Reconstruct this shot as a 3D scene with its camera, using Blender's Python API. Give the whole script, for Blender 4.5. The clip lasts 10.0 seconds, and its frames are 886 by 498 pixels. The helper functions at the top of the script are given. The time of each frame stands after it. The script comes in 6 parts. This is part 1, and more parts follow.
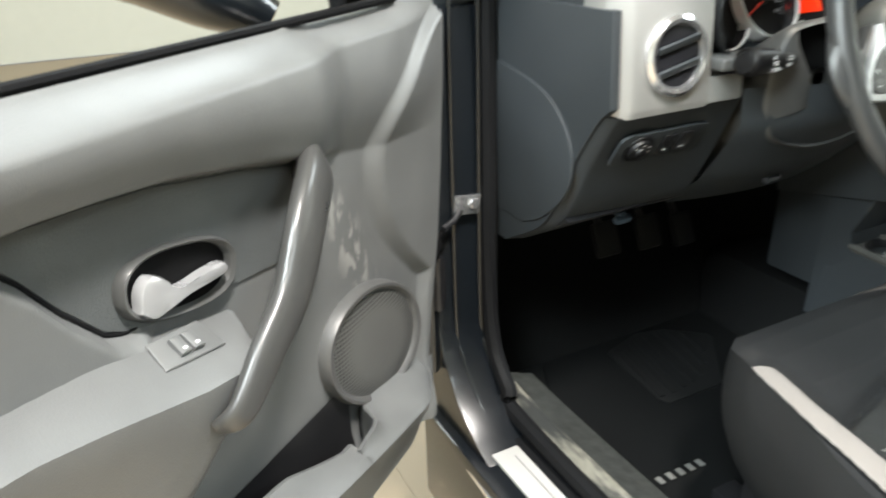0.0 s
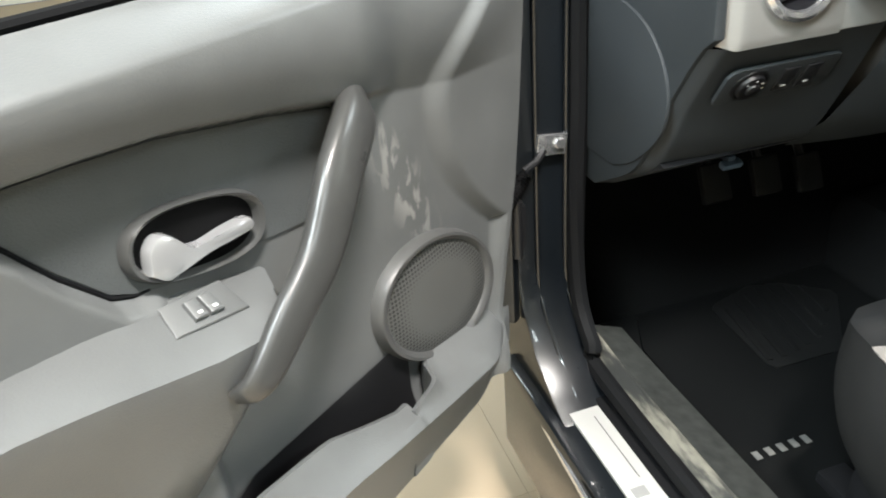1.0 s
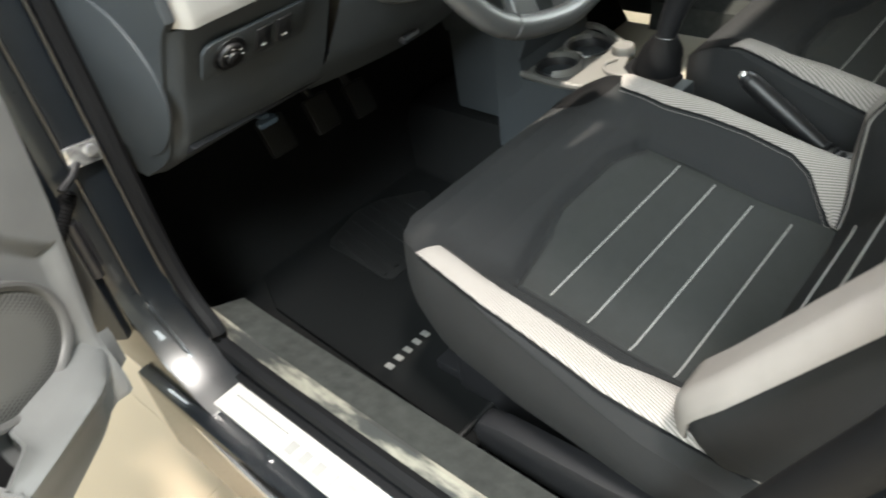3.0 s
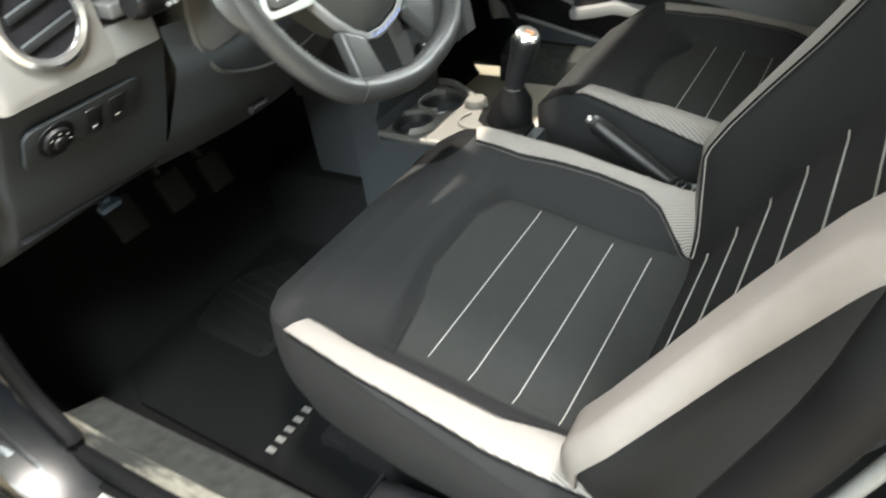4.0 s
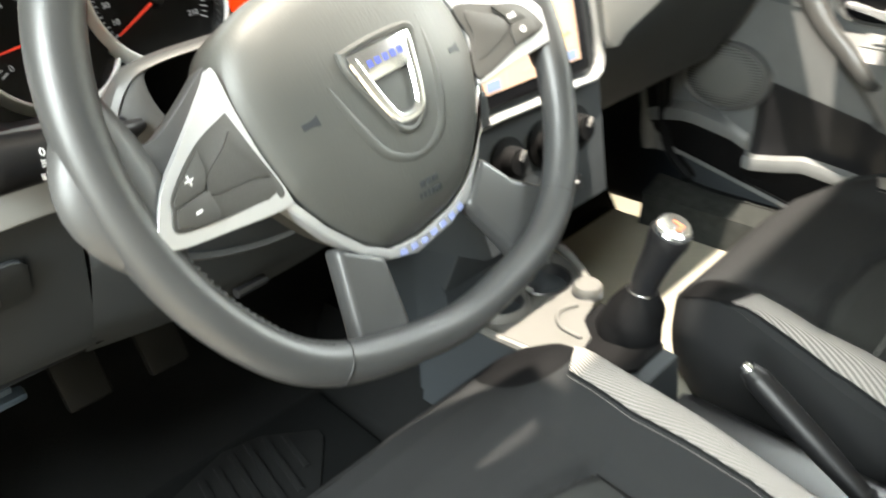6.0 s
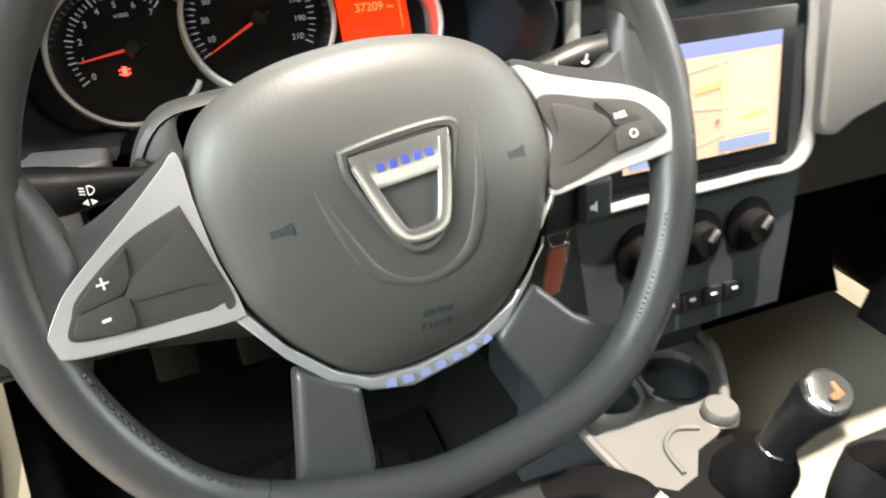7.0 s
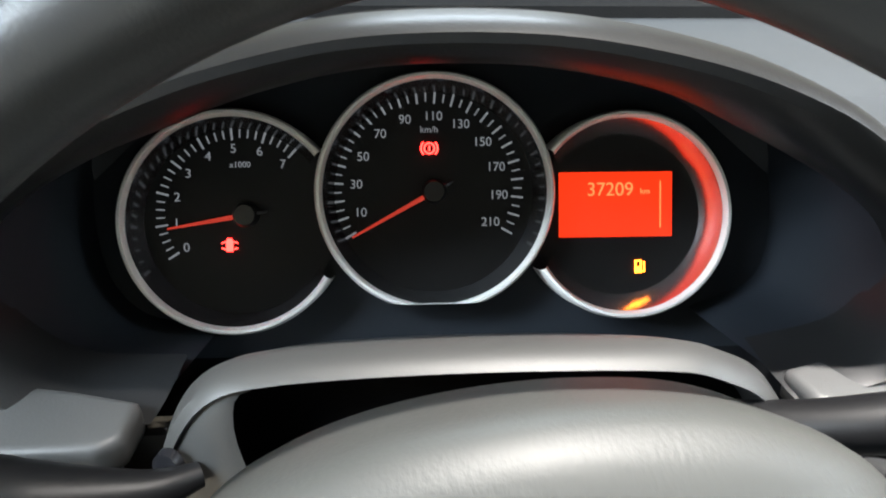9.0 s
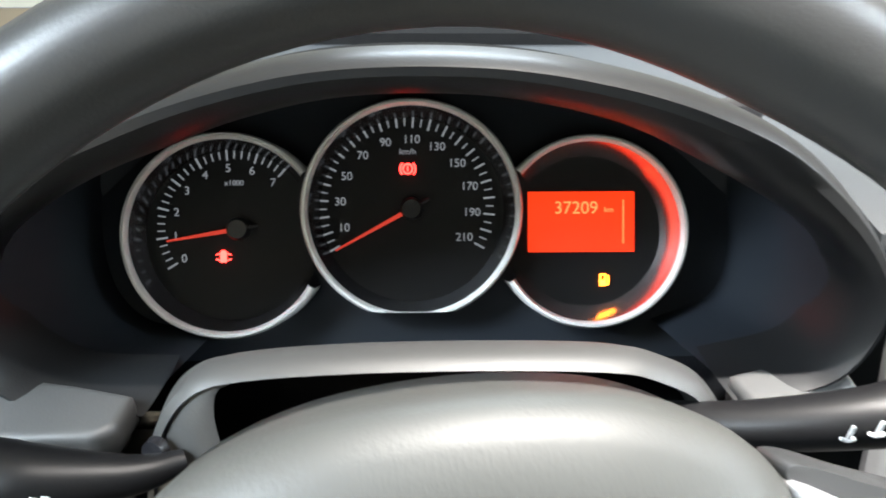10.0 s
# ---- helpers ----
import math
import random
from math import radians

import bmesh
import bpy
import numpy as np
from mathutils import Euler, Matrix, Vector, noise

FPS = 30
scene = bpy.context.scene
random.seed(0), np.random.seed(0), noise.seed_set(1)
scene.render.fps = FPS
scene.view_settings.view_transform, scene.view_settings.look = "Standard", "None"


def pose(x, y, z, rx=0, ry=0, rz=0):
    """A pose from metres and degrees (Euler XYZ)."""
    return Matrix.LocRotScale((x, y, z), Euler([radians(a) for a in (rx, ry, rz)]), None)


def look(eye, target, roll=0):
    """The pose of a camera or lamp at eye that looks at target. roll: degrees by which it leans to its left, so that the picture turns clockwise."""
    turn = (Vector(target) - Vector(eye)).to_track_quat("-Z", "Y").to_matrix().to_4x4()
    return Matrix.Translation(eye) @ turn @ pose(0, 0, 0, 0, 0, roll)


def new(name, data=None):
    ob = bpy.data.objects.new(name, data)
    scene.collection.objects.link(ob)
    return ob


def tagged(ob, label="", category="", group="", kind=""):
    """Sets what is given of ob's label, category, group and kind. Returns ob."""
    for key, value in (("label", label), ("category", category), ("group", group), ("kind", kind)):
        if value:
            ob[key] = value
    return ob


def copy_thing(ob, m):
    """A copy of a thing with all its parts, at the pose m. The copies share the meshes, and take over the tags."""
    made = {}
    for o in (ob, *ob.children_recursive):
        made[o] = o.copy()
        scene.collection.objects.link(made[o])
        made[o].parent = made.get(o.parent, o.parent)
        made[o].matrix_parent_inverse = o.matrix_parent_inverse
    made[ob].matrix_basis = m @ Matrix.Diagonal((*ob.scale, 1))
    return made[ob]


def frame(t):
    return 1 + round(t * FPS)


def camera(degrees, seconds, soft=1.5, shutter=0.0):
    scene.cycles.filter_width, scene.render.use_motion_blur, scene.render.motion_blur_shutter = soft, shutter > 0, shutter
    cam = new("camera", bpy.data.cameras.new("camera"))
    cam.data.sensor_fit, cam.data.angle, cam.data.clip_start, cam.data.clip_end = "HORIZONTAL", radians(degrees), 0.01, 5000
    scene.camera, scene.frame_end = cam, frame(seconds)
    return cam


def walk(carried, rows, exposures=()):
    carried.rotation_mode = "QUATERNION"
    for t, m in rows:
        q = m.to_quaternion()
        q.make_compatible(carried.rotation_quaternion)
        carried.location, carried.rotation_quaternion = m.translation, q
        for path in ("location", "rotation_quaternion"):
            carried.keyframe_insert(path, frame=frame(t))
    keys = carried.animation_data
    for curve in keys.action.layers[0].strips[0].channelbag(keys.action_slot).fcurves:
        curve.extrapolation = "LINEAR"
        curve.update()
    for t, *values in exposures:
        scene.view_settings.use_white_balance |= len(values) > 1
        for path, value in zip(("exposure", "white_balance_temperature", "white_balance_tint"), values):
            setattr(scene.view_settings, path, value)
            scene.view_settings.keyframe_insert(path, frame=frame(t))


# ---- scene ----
cam = camera(62.49, 10.0, 1.8, 0.5)
PATH = [
    (0, pose(-0.9145, -0.4853, 1.1190, 65.06, 1.56, -27.53)),
    (0.5, pose(-0.8775, -0.4231, 1.0928, 62.03, 1.96, -21.39)),
    (1, pose(-0.8227, -0.4312, 1.1086, 59.41, 4.40, -18.39)),
    (1.5, pose(-0.7866, -0.4475, 1.1154, 57.51, 6.51, -23.47)),
    (2, pose(-0.7369, -0.4825, 1.1290, 55.20, 8.64, -32.58)),
    (2.5, pose(-0.6933, -0.4997, 1.1352, 52.53, 8.73, -41.52)),
    (3, pose(-0.6729, -0.5130, 1.1331, 51.25, 8.25, -48.66)),
    (3.2, pose(-0.6648, -0.5153, 1.1315, 51.04, 8.17, -51.10)),
    (4.3, pose(-0.6102, -0.5045, 1.1224, 56.23, 7.25, -61.41)),
    (4.5, pose(-0.5724, -0.4879, 1.1160, 58.23, 7.14, -61.72)),
    (5, pose(-0.4611, -0.4502, 1.0842, 61.49, 6.49, -61.17)),
    (5.5, pose(-0.3753, -0.3650, 1.0860, 61.49, 4.51, -57.47)),
    (6, pose(-0.2736, -0.3340, 1.0972, 59.90, 3.65, -45.37)),
    (6.2, pose(-0.2210, -0.3363, 1.1076, 60.56, 3.98, -39.59)),
    (7.3, pose(-0.0619, -0.2745, 1.1360, 57.47, 0.36, -18.34)),
    (7.5, pose(-0.0501, -0.2477, 1.1214, 57.66, 0.56, -15.99)),
    (8, pose(-0.0299, -0.1591, 1.1104, 58.70, 0.18, -10.03)),
    (8.5, pose(-0.0130, -0.0819, 1.1268, 60.20, 0.20, -4.75)),
    (9, pose(-0.0166, -0.0536, 1.1413, 60.97, -0.75, -3.21)),
    (9.5, pose(-0.0108, -0.0619, 1.1485, 61.74, -0.43, -0.90)),
    (10, pose(0.0063, -0.0820, 1.1524, 62.52, -0.38, -1.49)),
]
walk(cam, PATH, [(0, 0.1, 6500, 10), (1, 0.0, 6450, 10), (1.5, -0.08, 6350, 9), (2, 0.05, 6300, 8), (3, 0.33, 6550, 10), (4.5, 0.65, 6600, 10), (5.5, 0.85, 6650, 10), (6, 1.0, 6750, 10), (7.5, 0.45, 6500, 14), (8.0, 0.42, 6250, 14), (8.5, 0.18, 6050, 12), (9.0, 0.28, 6000, 12), (9.5, 0.5, 6000, 12), (10, 0.62, 6000, 12)])

# ---- light ----
world = bpy.data.worlds.new("hall_air")
scene.world = world
world.use_nodes = True
world.node_tree.nodes["Background"].inputs["Color"].default_value = (0.9, 0.95, 1.0, 1)
world.node_tree.nodes["Background"].inputs["Strength"].default_value = 0.25


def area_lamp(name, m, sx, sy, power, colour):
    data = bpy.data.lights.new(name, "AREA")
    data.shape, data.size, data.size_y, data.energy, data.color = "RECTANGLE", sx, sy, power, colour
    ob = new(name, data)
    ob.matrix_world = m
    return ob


# unseen area lamps under the ceiling, placed and powered to brighten the cabin
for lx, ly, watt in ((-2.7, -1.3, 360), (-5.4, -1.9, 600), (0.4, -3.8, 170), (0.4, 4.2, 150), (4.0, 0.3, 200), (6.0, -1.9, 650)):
    area_lamp("hall_fill_lamp", pose(lx, ly, 3.5), 1.8, 1.2, watt, (0.875, 0.98, 1.0))
# unseen warm lamp added behind the open door, lighting upward-facing edges
area_lamp("hall_fill_lamp", pose(-0.50, -1.1, 3.5), 0.5, 0.4, 300, (1.0, 0.955, 0.90))
# a small bright ceiling spotlight above the windscreen
spot = bpy.data.lights.new("display_spot", "SPOT")
spot.energy, spot.color, spot.spot_size, spot.spot_blend, spot.shadow_soft_size = 1500, (1.0, 0.915, 0.79), radians(37), 0.8, 0.035
new("display_spot", spot).matrix_world = look((0.42, 0.14, 3.45), (0.63, 0.13, 0.6))


# ---- materials ----
def mat(name, colour, rough=0.5, metal=0.0, grain=0.0, grain_scale=900.0, var=0.12, var_scale=9.0, coat=0.0, spec=0.5, stretch=None):
    m = bpy.data.materials.new(name)
    m.use_nodes = True
    nt = m.node_tree
    b = nt.nodes["Principled BSDF"]
    b.inputs["Roughness"].default_value, b.inputs["Metallic"].default_value = rough, metal
    b.inputs["Coat Weight"].default_value = coat
    b.inputs["Specular IOR Level"].default_value = spec
    co = nt.nodes.new("ShaderNodeTexCoord")
    n1 = nt.nodes.new("ShaderNodeTexNoise")
    n1.inputs["Scale"].default_value, n1.inputs["Detail"].default_value = var_scale, 6
    nt.links.new(co.outputs["Object"], n1.inputs["Vector"])
    mix = nt.nodes.new("ShaderNodeMix")
    mix.data_type = "RGBA"
    mix.inputs["A"].default_value = (*[c * (1 - var) for c in colour], 1)
    mix.inputs["B"].default_value = (*[min(1, c * (1 + var)) for c in colour], 1)
    nt.links.new(n1.outputs["Fac"], mix.inputs["Factor"])
    nt.links.new(mix.outputs["Result"], b.inputs["Base Color"])
    ma = nt.nodes.new("ShaderNodeMapRange")
    ma.inputs["To Min"].default_value, ma.inputs["To Max"].default_value = max(0.03, rough - 0.06), min(1, rough + 0.06)
    nt.links.new(n1.outputs["Fac"], ma.inputs["Value"])
    nt.links.new(ma.outputs["Result"], b.inputs["Roughness"])
    if grain:
        n2 = nt.nodes.new("ShaderNodeTexNoise")
        n2.inputs["Scale"].default_value, n2.inputs["Detail"].default_value = grain_scale, 2
        src = co.outputs["Object"]
        if stretch:
            mp = nt.nodes.new("ShaderNodeMapping")
            mp.inputs["Scale"].default_value = stretch
            nt.links.new(src, mp.inputs["Vector"])
            src = mp.outputs["Vector"]
        nt.links.new(src, n2.inputs["Vector"])
        bump = nt.nodes.new("ShaderNodeBump")
        bump.inputs["Strength"].default_value, bump.inputs["Distance"].default_value = grain, 0.0006
        nt.links.new(n2.outputs["Fac"], bump.inputs["Height"])
        nt.links.new(bump.outputs["Normal"], b.inputs["Normal"])
    return m


def glow(name, colour, strength):
    m = bpy.data.materials.new(name)
    m.use_nodes = True
    b = m.node_tree.nodes["Principled BSDF"]
    b.inputs["Base Color"].default_value = (*[c * 0.3 for c in colour], 1)
    b.inputs["Emission Color"].default_value, b.inputs["Emission Strength"].default_value = (*colour, 1), strength
    return m


M_DOOR = mat("door_plastic", (0.110, 0.1145, 0.1155), 0.40, grain=0.35, grain_scale=620, var=0.20, var_scale=16)
M_DASH = mat("dash_plastic", (0.0208, 0.0246, 0.0280), 0.64, grain=0.2, grain_scale=800, spec=0.35)
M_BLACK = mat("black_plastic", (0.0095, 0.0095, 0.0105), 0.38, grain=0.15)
M_GLOSS = mat("gloss_black", (0.012, 0.012, 0.014), 0.18)
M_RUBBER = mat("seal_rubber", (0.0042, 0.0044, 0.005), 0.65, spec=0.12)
M_PAINT = mat("dark_blue_paint", (0.0036, 0.0050, 0.0068), 0.30, metal=0.1, coat=0.5, var=0.2, var_scale=300)
M_SILVER = mat("silver_trim", (0.44, 0.445, 0.455), 0.34, metal=0.6, var=0.05)
M_SATIN = mat("satin_chrome", (0.70, 0.70, 0.715), 0.19, metal=0.92, var=0.04)
M_RING = mat("silver_ring", (0.85, 0.84, 0.82), 0.34, metal=0.2, var=0.04)
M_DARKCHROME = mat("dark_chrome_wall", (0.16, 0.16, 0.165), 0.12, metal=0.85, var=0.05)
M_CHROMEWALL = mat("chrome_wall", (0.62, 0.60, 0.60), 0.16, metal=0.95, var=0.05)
M_LEVER = mat("silver_lever", (0.70, 0.71, 0.73), 0.26, metal=0.7, var=0.05)
# Darker copy of the door plastic, for shade painted below the crease
M_DOORSHADE = mat("door_plastic_shaded", (0.066, 0.072, 0.074), 0.6, grain=0.9, grain_scale=700, var=0.24, var_scale=20)
M_BEZEL = mat("handle_bezel_plastic", (0.055, 0.056, 0.056), 0.36, grain=0.1)
M_SPKRING = mat("speaker_ring_plastic", (0.072, 0.073, 0.073), 0.42, grain=0.2, grain_scale=700)
# Also stands in for shade at the pocket front, shroud and sill slot
M_DEEPBLACK = mat("deep_black_and_shade", (0.003, 0.003, 0.0033), 0.7, grain=0.3, grain_scale=500, spec=0.08)
# The lit stripe on the near sill is put in as this paler, worn colour
M_LITSILL = mat("lit_worn_sill_strip", (0.135, 0.128, 0.105), 0.6, grain=0.8, grain_scale=140, var=0.5, var_scale=40)
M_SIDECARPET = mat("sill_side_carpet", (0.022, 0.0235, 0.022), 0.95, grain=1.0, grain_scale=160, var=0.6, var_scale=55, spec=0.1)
M_BOWL = mat("matte_black_bowl", (0.0155, 0.019, 0.025), 0.5, spec=0.3)
M_PANEL = mat("silver_dash_panel", (0.215, 0.214, 0.208), 0.42, metal=0.25, grain=0.15, var=0.06)
M_FABRIC = mat("seat_fabric", (0.0115, 0.012, 0.0127), 0.85, grain=1.0, grain_scale=1500, var=0.15, var_scale=30, spec=0.25)
M_INSERT = mat("seat_insert_fabric", (0.022, 0.023, 0.0225), 0.9, grain=1.0, grain_scale=1100, var=0.2, var_scale=60, spec=0.2)
M_TRIM = mat("pale_seat_trim", (0.235, 0.218, 0.203), 0.8, grain=1.0, grain_scale=900, var=0.08, spec=0.25)
M_BACKTRIM = mat("pale_backrest_trim", (0.175, 0.163, 0.153), 0.75, grain=0.6, grain_scale=1200, var=0.10, var_scale=40, spec=0.25)
M_PIPE = mat("pale_stitching", (0.25, 0.245, 0.235), 0.8, var=0.1)
M_LEATHER = mat("wheel_leather", (0.032, 0.033, 0.034), 0.41, grain=0.12, grain_scale=900, var=0.15)
M_STALK = mat("stalk_plastic", (0.006, 0.006, 0.0065), 0.42, grain=0.08, grain_scale=800, spec=0.25)
M_TRAY = mat("console_tray_plastic", (0.078, 0.076, 0.071), 0.5, grain=0.15, grain_scale=800)
M_CORNER = mat("binnacle_corner_plastic", (0.062, 0.063, 0.063), 0.45, grain=0.15, grain_scale=800)
M_GREY = mat("grey_plastic", (0.038, 0.038, 0.037), 0.5, grain=0.12, grain_scale=800)
M_HOOD = mat("hood_plastic", (0.015, 0.0155, 0.0165), 0.36, grain=0.12, grain_scale=800, spec=0.3)
M_HANDLE = mat("worn_handle", (0.042, 0.042, 0.041), 0.30, grain=0.05, grain_scale=600, var=0.15, var_scale=25)
M_BOSS = mat("airbag_plastic", (0.047, 0.048, 0.045), 0.50, grain=0.21, grain_scale=620, stretch=(1.0, 0.13, 1.0))
M_CARPET = mat("carpet", (0.0055, 0.0058, 0.006), 0.95, grain=1.0, grain_scale=500, var=0.35, var_scale=60, spec=0.1)
M_MAT = mat("mat_carpet", (0.003, 0.0034, 0.0036), 0.95, grain=1.0, grain_scale=700, var=0.25, var_scale=80, spec=0.1)
M_PAD = mat("heel_pad_rubber", (0.0065, 0.0068, 0.007), 0.55, spec=0.2)
M_PALEMAT = mat("pale_paper_mat", (0.31, 0.29, 0.24), 0.8, grain=0.3, grain_scale=200)
M_WHITE = mat("white_lettering", (0.6, 0.6, 0.6), 0.5, var=0.03)
M_TILE = mat("beige_tile", (0.30, 0.235, 0.16), 0.55, var=0.06, var_scale=2)
M_WALL = mat("hall_wall", (0.46, 0.45, 0.39), 0.7, var=0.04)
M_MATBAR = mat("pale_mat_lettering", (0.10, 0.10, 0.097), 0.8, grain=0.5, grain_scale=900, var=0.25, var_scale=90)
M_PLATEBAR = mat("plate_lettering", (0.20, 0.199, 0.193), 0.5)
M_PLATE = mat("sill_plate_metal", (0.37, 0.366, 0.352), 0.48, metal=0.15, var=0.04)
# woven ribs in the trim, dots in the speaker mesh, chalky scuff on the near door
def fine_ribs(m, period, low, high, depth):
    """Narrow woven ribs that run along a bolster, slightly askew, alike on both sides of the seat."""
    nt = m.node_tree
    b = nt.nodes["Principled BSDF"]
    old = b.inputs["Base Color"].links[0].from_socket
    co = nt.nodes.new("ShaderNodeTexCoord")
    mirror = nt.nodes.new("ShaderNodeVectorMath")
    mirror.operation = "ABSOLUTE"
    nt.links.new(co.outputs["Object"], mirror.inputs[0])
    dot = nt.nodes.new("ShaderNodeVectorMath")
    dot.operation = "DOT_PRODUCT"
    dot.inputs[1].default_value = (0.96 * 2 * math.pi / period, -0.26 * 2 * math.pi / period, 0)
    nt.links.new(mirror.outputs["Vector"], dot.inputs[0])
    wave = nt.nodes.new("ShaderNodeMath")
    wave.operation = "SINE"
    nt.links.new(dot.outputs["Value"], wave.inputs[0])
    rg = nt.nodes.new("ShaderNodeMapRange")
    rg.inputs["From Min"].default_value, rg.inputs["From Max"].default_value = -0.6, 0.9
    rg.inputs["To Min"].default_value, rg.inputs["To Max"].default_value = low, high
    nt.links.new(wave.outputs["Value"], rg.inputs["Value"])
    mul = nt.nodes.new("ShaderNodeVectorMath")
    mul.operation = "SCALE"
    nt.links.new(old, mul.inputs[0])
    nt.links.new(rg.outputs["Result"], mul.inputs["Scale"])
    nt.links.new(mul.outputs["Vector"], b.inputs["Base Color"])
    bump = nt.nodes.new("ShaderNodeBump")
    bump.inputs["Strength"].default_value, bump.inputs["Distance"].default_value = 0.7, depth
    nt.links.new(wave.outputs["Value"], bump.inputs["Height"])
    nt.links.new(bump.outputs["Normal"], b.inputs["Normal"])


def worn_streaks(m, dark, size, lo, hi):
    """Dark colour that breaks the pale lit strip into soft streaks along the car."""
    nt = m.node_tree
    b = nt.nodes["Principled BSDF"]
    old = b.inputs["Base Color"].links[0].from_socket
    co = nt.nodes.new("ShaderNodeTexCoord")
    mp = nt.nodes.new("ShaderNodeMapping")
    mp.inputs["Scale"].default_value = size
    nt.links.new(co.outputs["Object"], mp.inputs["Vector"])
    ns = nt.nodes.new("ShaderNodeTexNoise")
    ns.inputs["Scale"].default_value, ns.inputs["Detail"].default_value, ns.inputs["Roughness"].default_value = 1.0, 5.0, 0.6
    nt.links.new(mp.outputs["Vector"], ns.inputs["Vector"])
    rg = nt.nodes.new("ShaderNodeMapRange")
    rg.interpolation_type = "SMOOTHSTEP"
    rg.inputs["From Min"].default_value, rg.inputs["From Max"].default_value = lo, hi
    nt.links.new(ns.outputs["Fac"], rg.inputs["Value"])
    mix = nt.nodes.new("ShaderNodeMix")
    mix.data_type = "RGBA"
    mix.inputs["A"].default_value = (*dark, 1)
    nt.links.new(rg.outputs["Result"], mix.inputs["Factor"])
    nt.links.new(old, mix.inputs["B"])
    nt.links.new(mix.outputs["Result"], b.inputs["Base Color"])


worn_streaks(M_LITSILL, (0.014, 0.015, 0.014), (38, 9, 38), 0.40, 0.62)
fine_ribs(M_TRIM, 0.0033, 0.50, 1.10, 0.0004)


def scuffed(name, colour, centre, half):
    m = mat(name, colour, 0.40, grain=0.35, grain_scale=620, var=0.20, var_scale=16)
    nt = m.node_tree
    b = nt.nodes["Principled BSDF"]
    old = b.inputs["Base Color"].links[0].from_socket
    co = nt.nodes.new("ShaderNodeTexCoord")
    mp = nt.nodes.new("ShaderNodeMapping")
    mp.vector_type = "TEXTURE"
    mp.inputs["Location"].default_value = centre
    mp.inputs["Rotation"].default_value = (0, radians(24), 0)
    mp.inputs["Scale"].default_value = half
    nt.links.new(co.outputs["Object"], mp.inputs["Vector"])
    ln = nt.nodes.new("ShaderNodeVectorMath")
    ln.operation = "LENGTH"
    nt.links.new(mp.outputs["Vector"], ln.inputs[0])
    edge = nt.nodes.new("ShaderNodeMapRange")
    edge.inputs["From Min"].default_value, edge.inputs["From Max"].default_value = 1.0, 0.2
    nt.links.new(ln.outputs["Value"], edge.inputs["Value"])
    n = nt.nodes.new("ShaderNodeTexNoise")
    n.inputs["Scale"].default_value, n.inputs["Detail"].default_value, n.inputs["Distortion"].default_value = 75, 9, 0.6
    drip = nt.nodes.new("ShaderNodeMapping")
    drip.inputs["Scale"].default_value = (1.0, 1.0, 0.38)
    nt.links.new(co.outputs["Object"], drip.inputs["Vector"])
    nt.links.new(drip.outputs["Vector"], n.inputs["Vector"])
    cut = nt.nodes.new("ShaderNodeMapRange")
    cut.inputs["From Min"].default_value, cut.inputs["From Max"].default_value = 0.52, 0.60
    cut.inputs["To Max"].default_value = 0.55
    nt.links.new(n.outputs["Fac"], cut.inputs["Value"])
    fac = nt.nodes.new("ShaderNodeMath")
    fac.operation = "MULTIPLY"
    nt.links.new(edge.outputs["Result"], fac.inputs[0])
    nt.links.new(cut.outputs["Result"], fac.inputs[1])
    mix = nt.nodes.new("ShaderNodeMix")
    mix.data_type = "RGBA"
    mix.inputs["B"].default_value = (0.36, 0.36, 0.345, 1)
    nt.links.new(fac.outputs["Value"], mix.inputs["Factor"])
    nt.links.new(old, mix.inputs["A"])
    nt.links.new(mix.outputs["Result"], b.inputs["Base Color"])
    return m


M_SCUFFED = scuffed("scuffed_door_plastic", (0.110, 0.1145, 0.1155), (0.246, 0.0, 0.775), (0.036, 0.2, 0.16))
M_RED = glow("red_lamp", (1.0, 0.03, 0.02), 9)
M_LCD = glow("orange_display", (1.0, 0.035, 0.002), 1.0)
M_AMBER = glow("amber_lamp", (1.0, 0.22, 0.01), 9)
M_DIAL = mat("dial_face", (0.005, 0.005, 0.0055), 0.5, spec=0.25)
# a little glow is added to dial marks and needles to lift them
M_MARK = glow("dial_mark", (0.75, 0.78, 0.8), 0.18)
M_NEEDLE = glow("red_needle", (0.8, 0.06, 0.03), 0.45)


M_GRILLE = mat("speaker_grille_mesh", (0.05, 0.05, 0.05), 0.5)
nt = M_GRILLE.node_tree
vor = nt.nodes.new("ShaderNodeTexVoronoi")
vor.inputs["Scale"].default_value, vor.inputs["Randomness"].default_value = 185, 0.0
co = nt.nodes.new("ShaderNodeTexCoord")
nt.links.new(co.outputs["Object"], vor.inputs["Vector"])
rp = nt.nodes.new("ShaderNodeMapRange")
rp.inputs["From Min"].default_value, rp.inputs["From Max"].default_value = 0.25, 0.45
nt.links.new(vor.outputs["Distance"], rp.inputs["Value"])
mx = nt.nodes.new("ShaderNodeMix")
mx.data_type = "RGBA"
mx.inputs["A"].default_value, mx.inputs["B"].default_value = (0.006, 0.006, 0.006, 1), (0.088, 0.09, 0.088, 1)
nt.links.new(rp.outputs["Result"], mx.inputs["Factor"])
nt.links.new(mx.outputs["Result"], nt.nodes["Principled BSDF"].inputs["Base Color"])


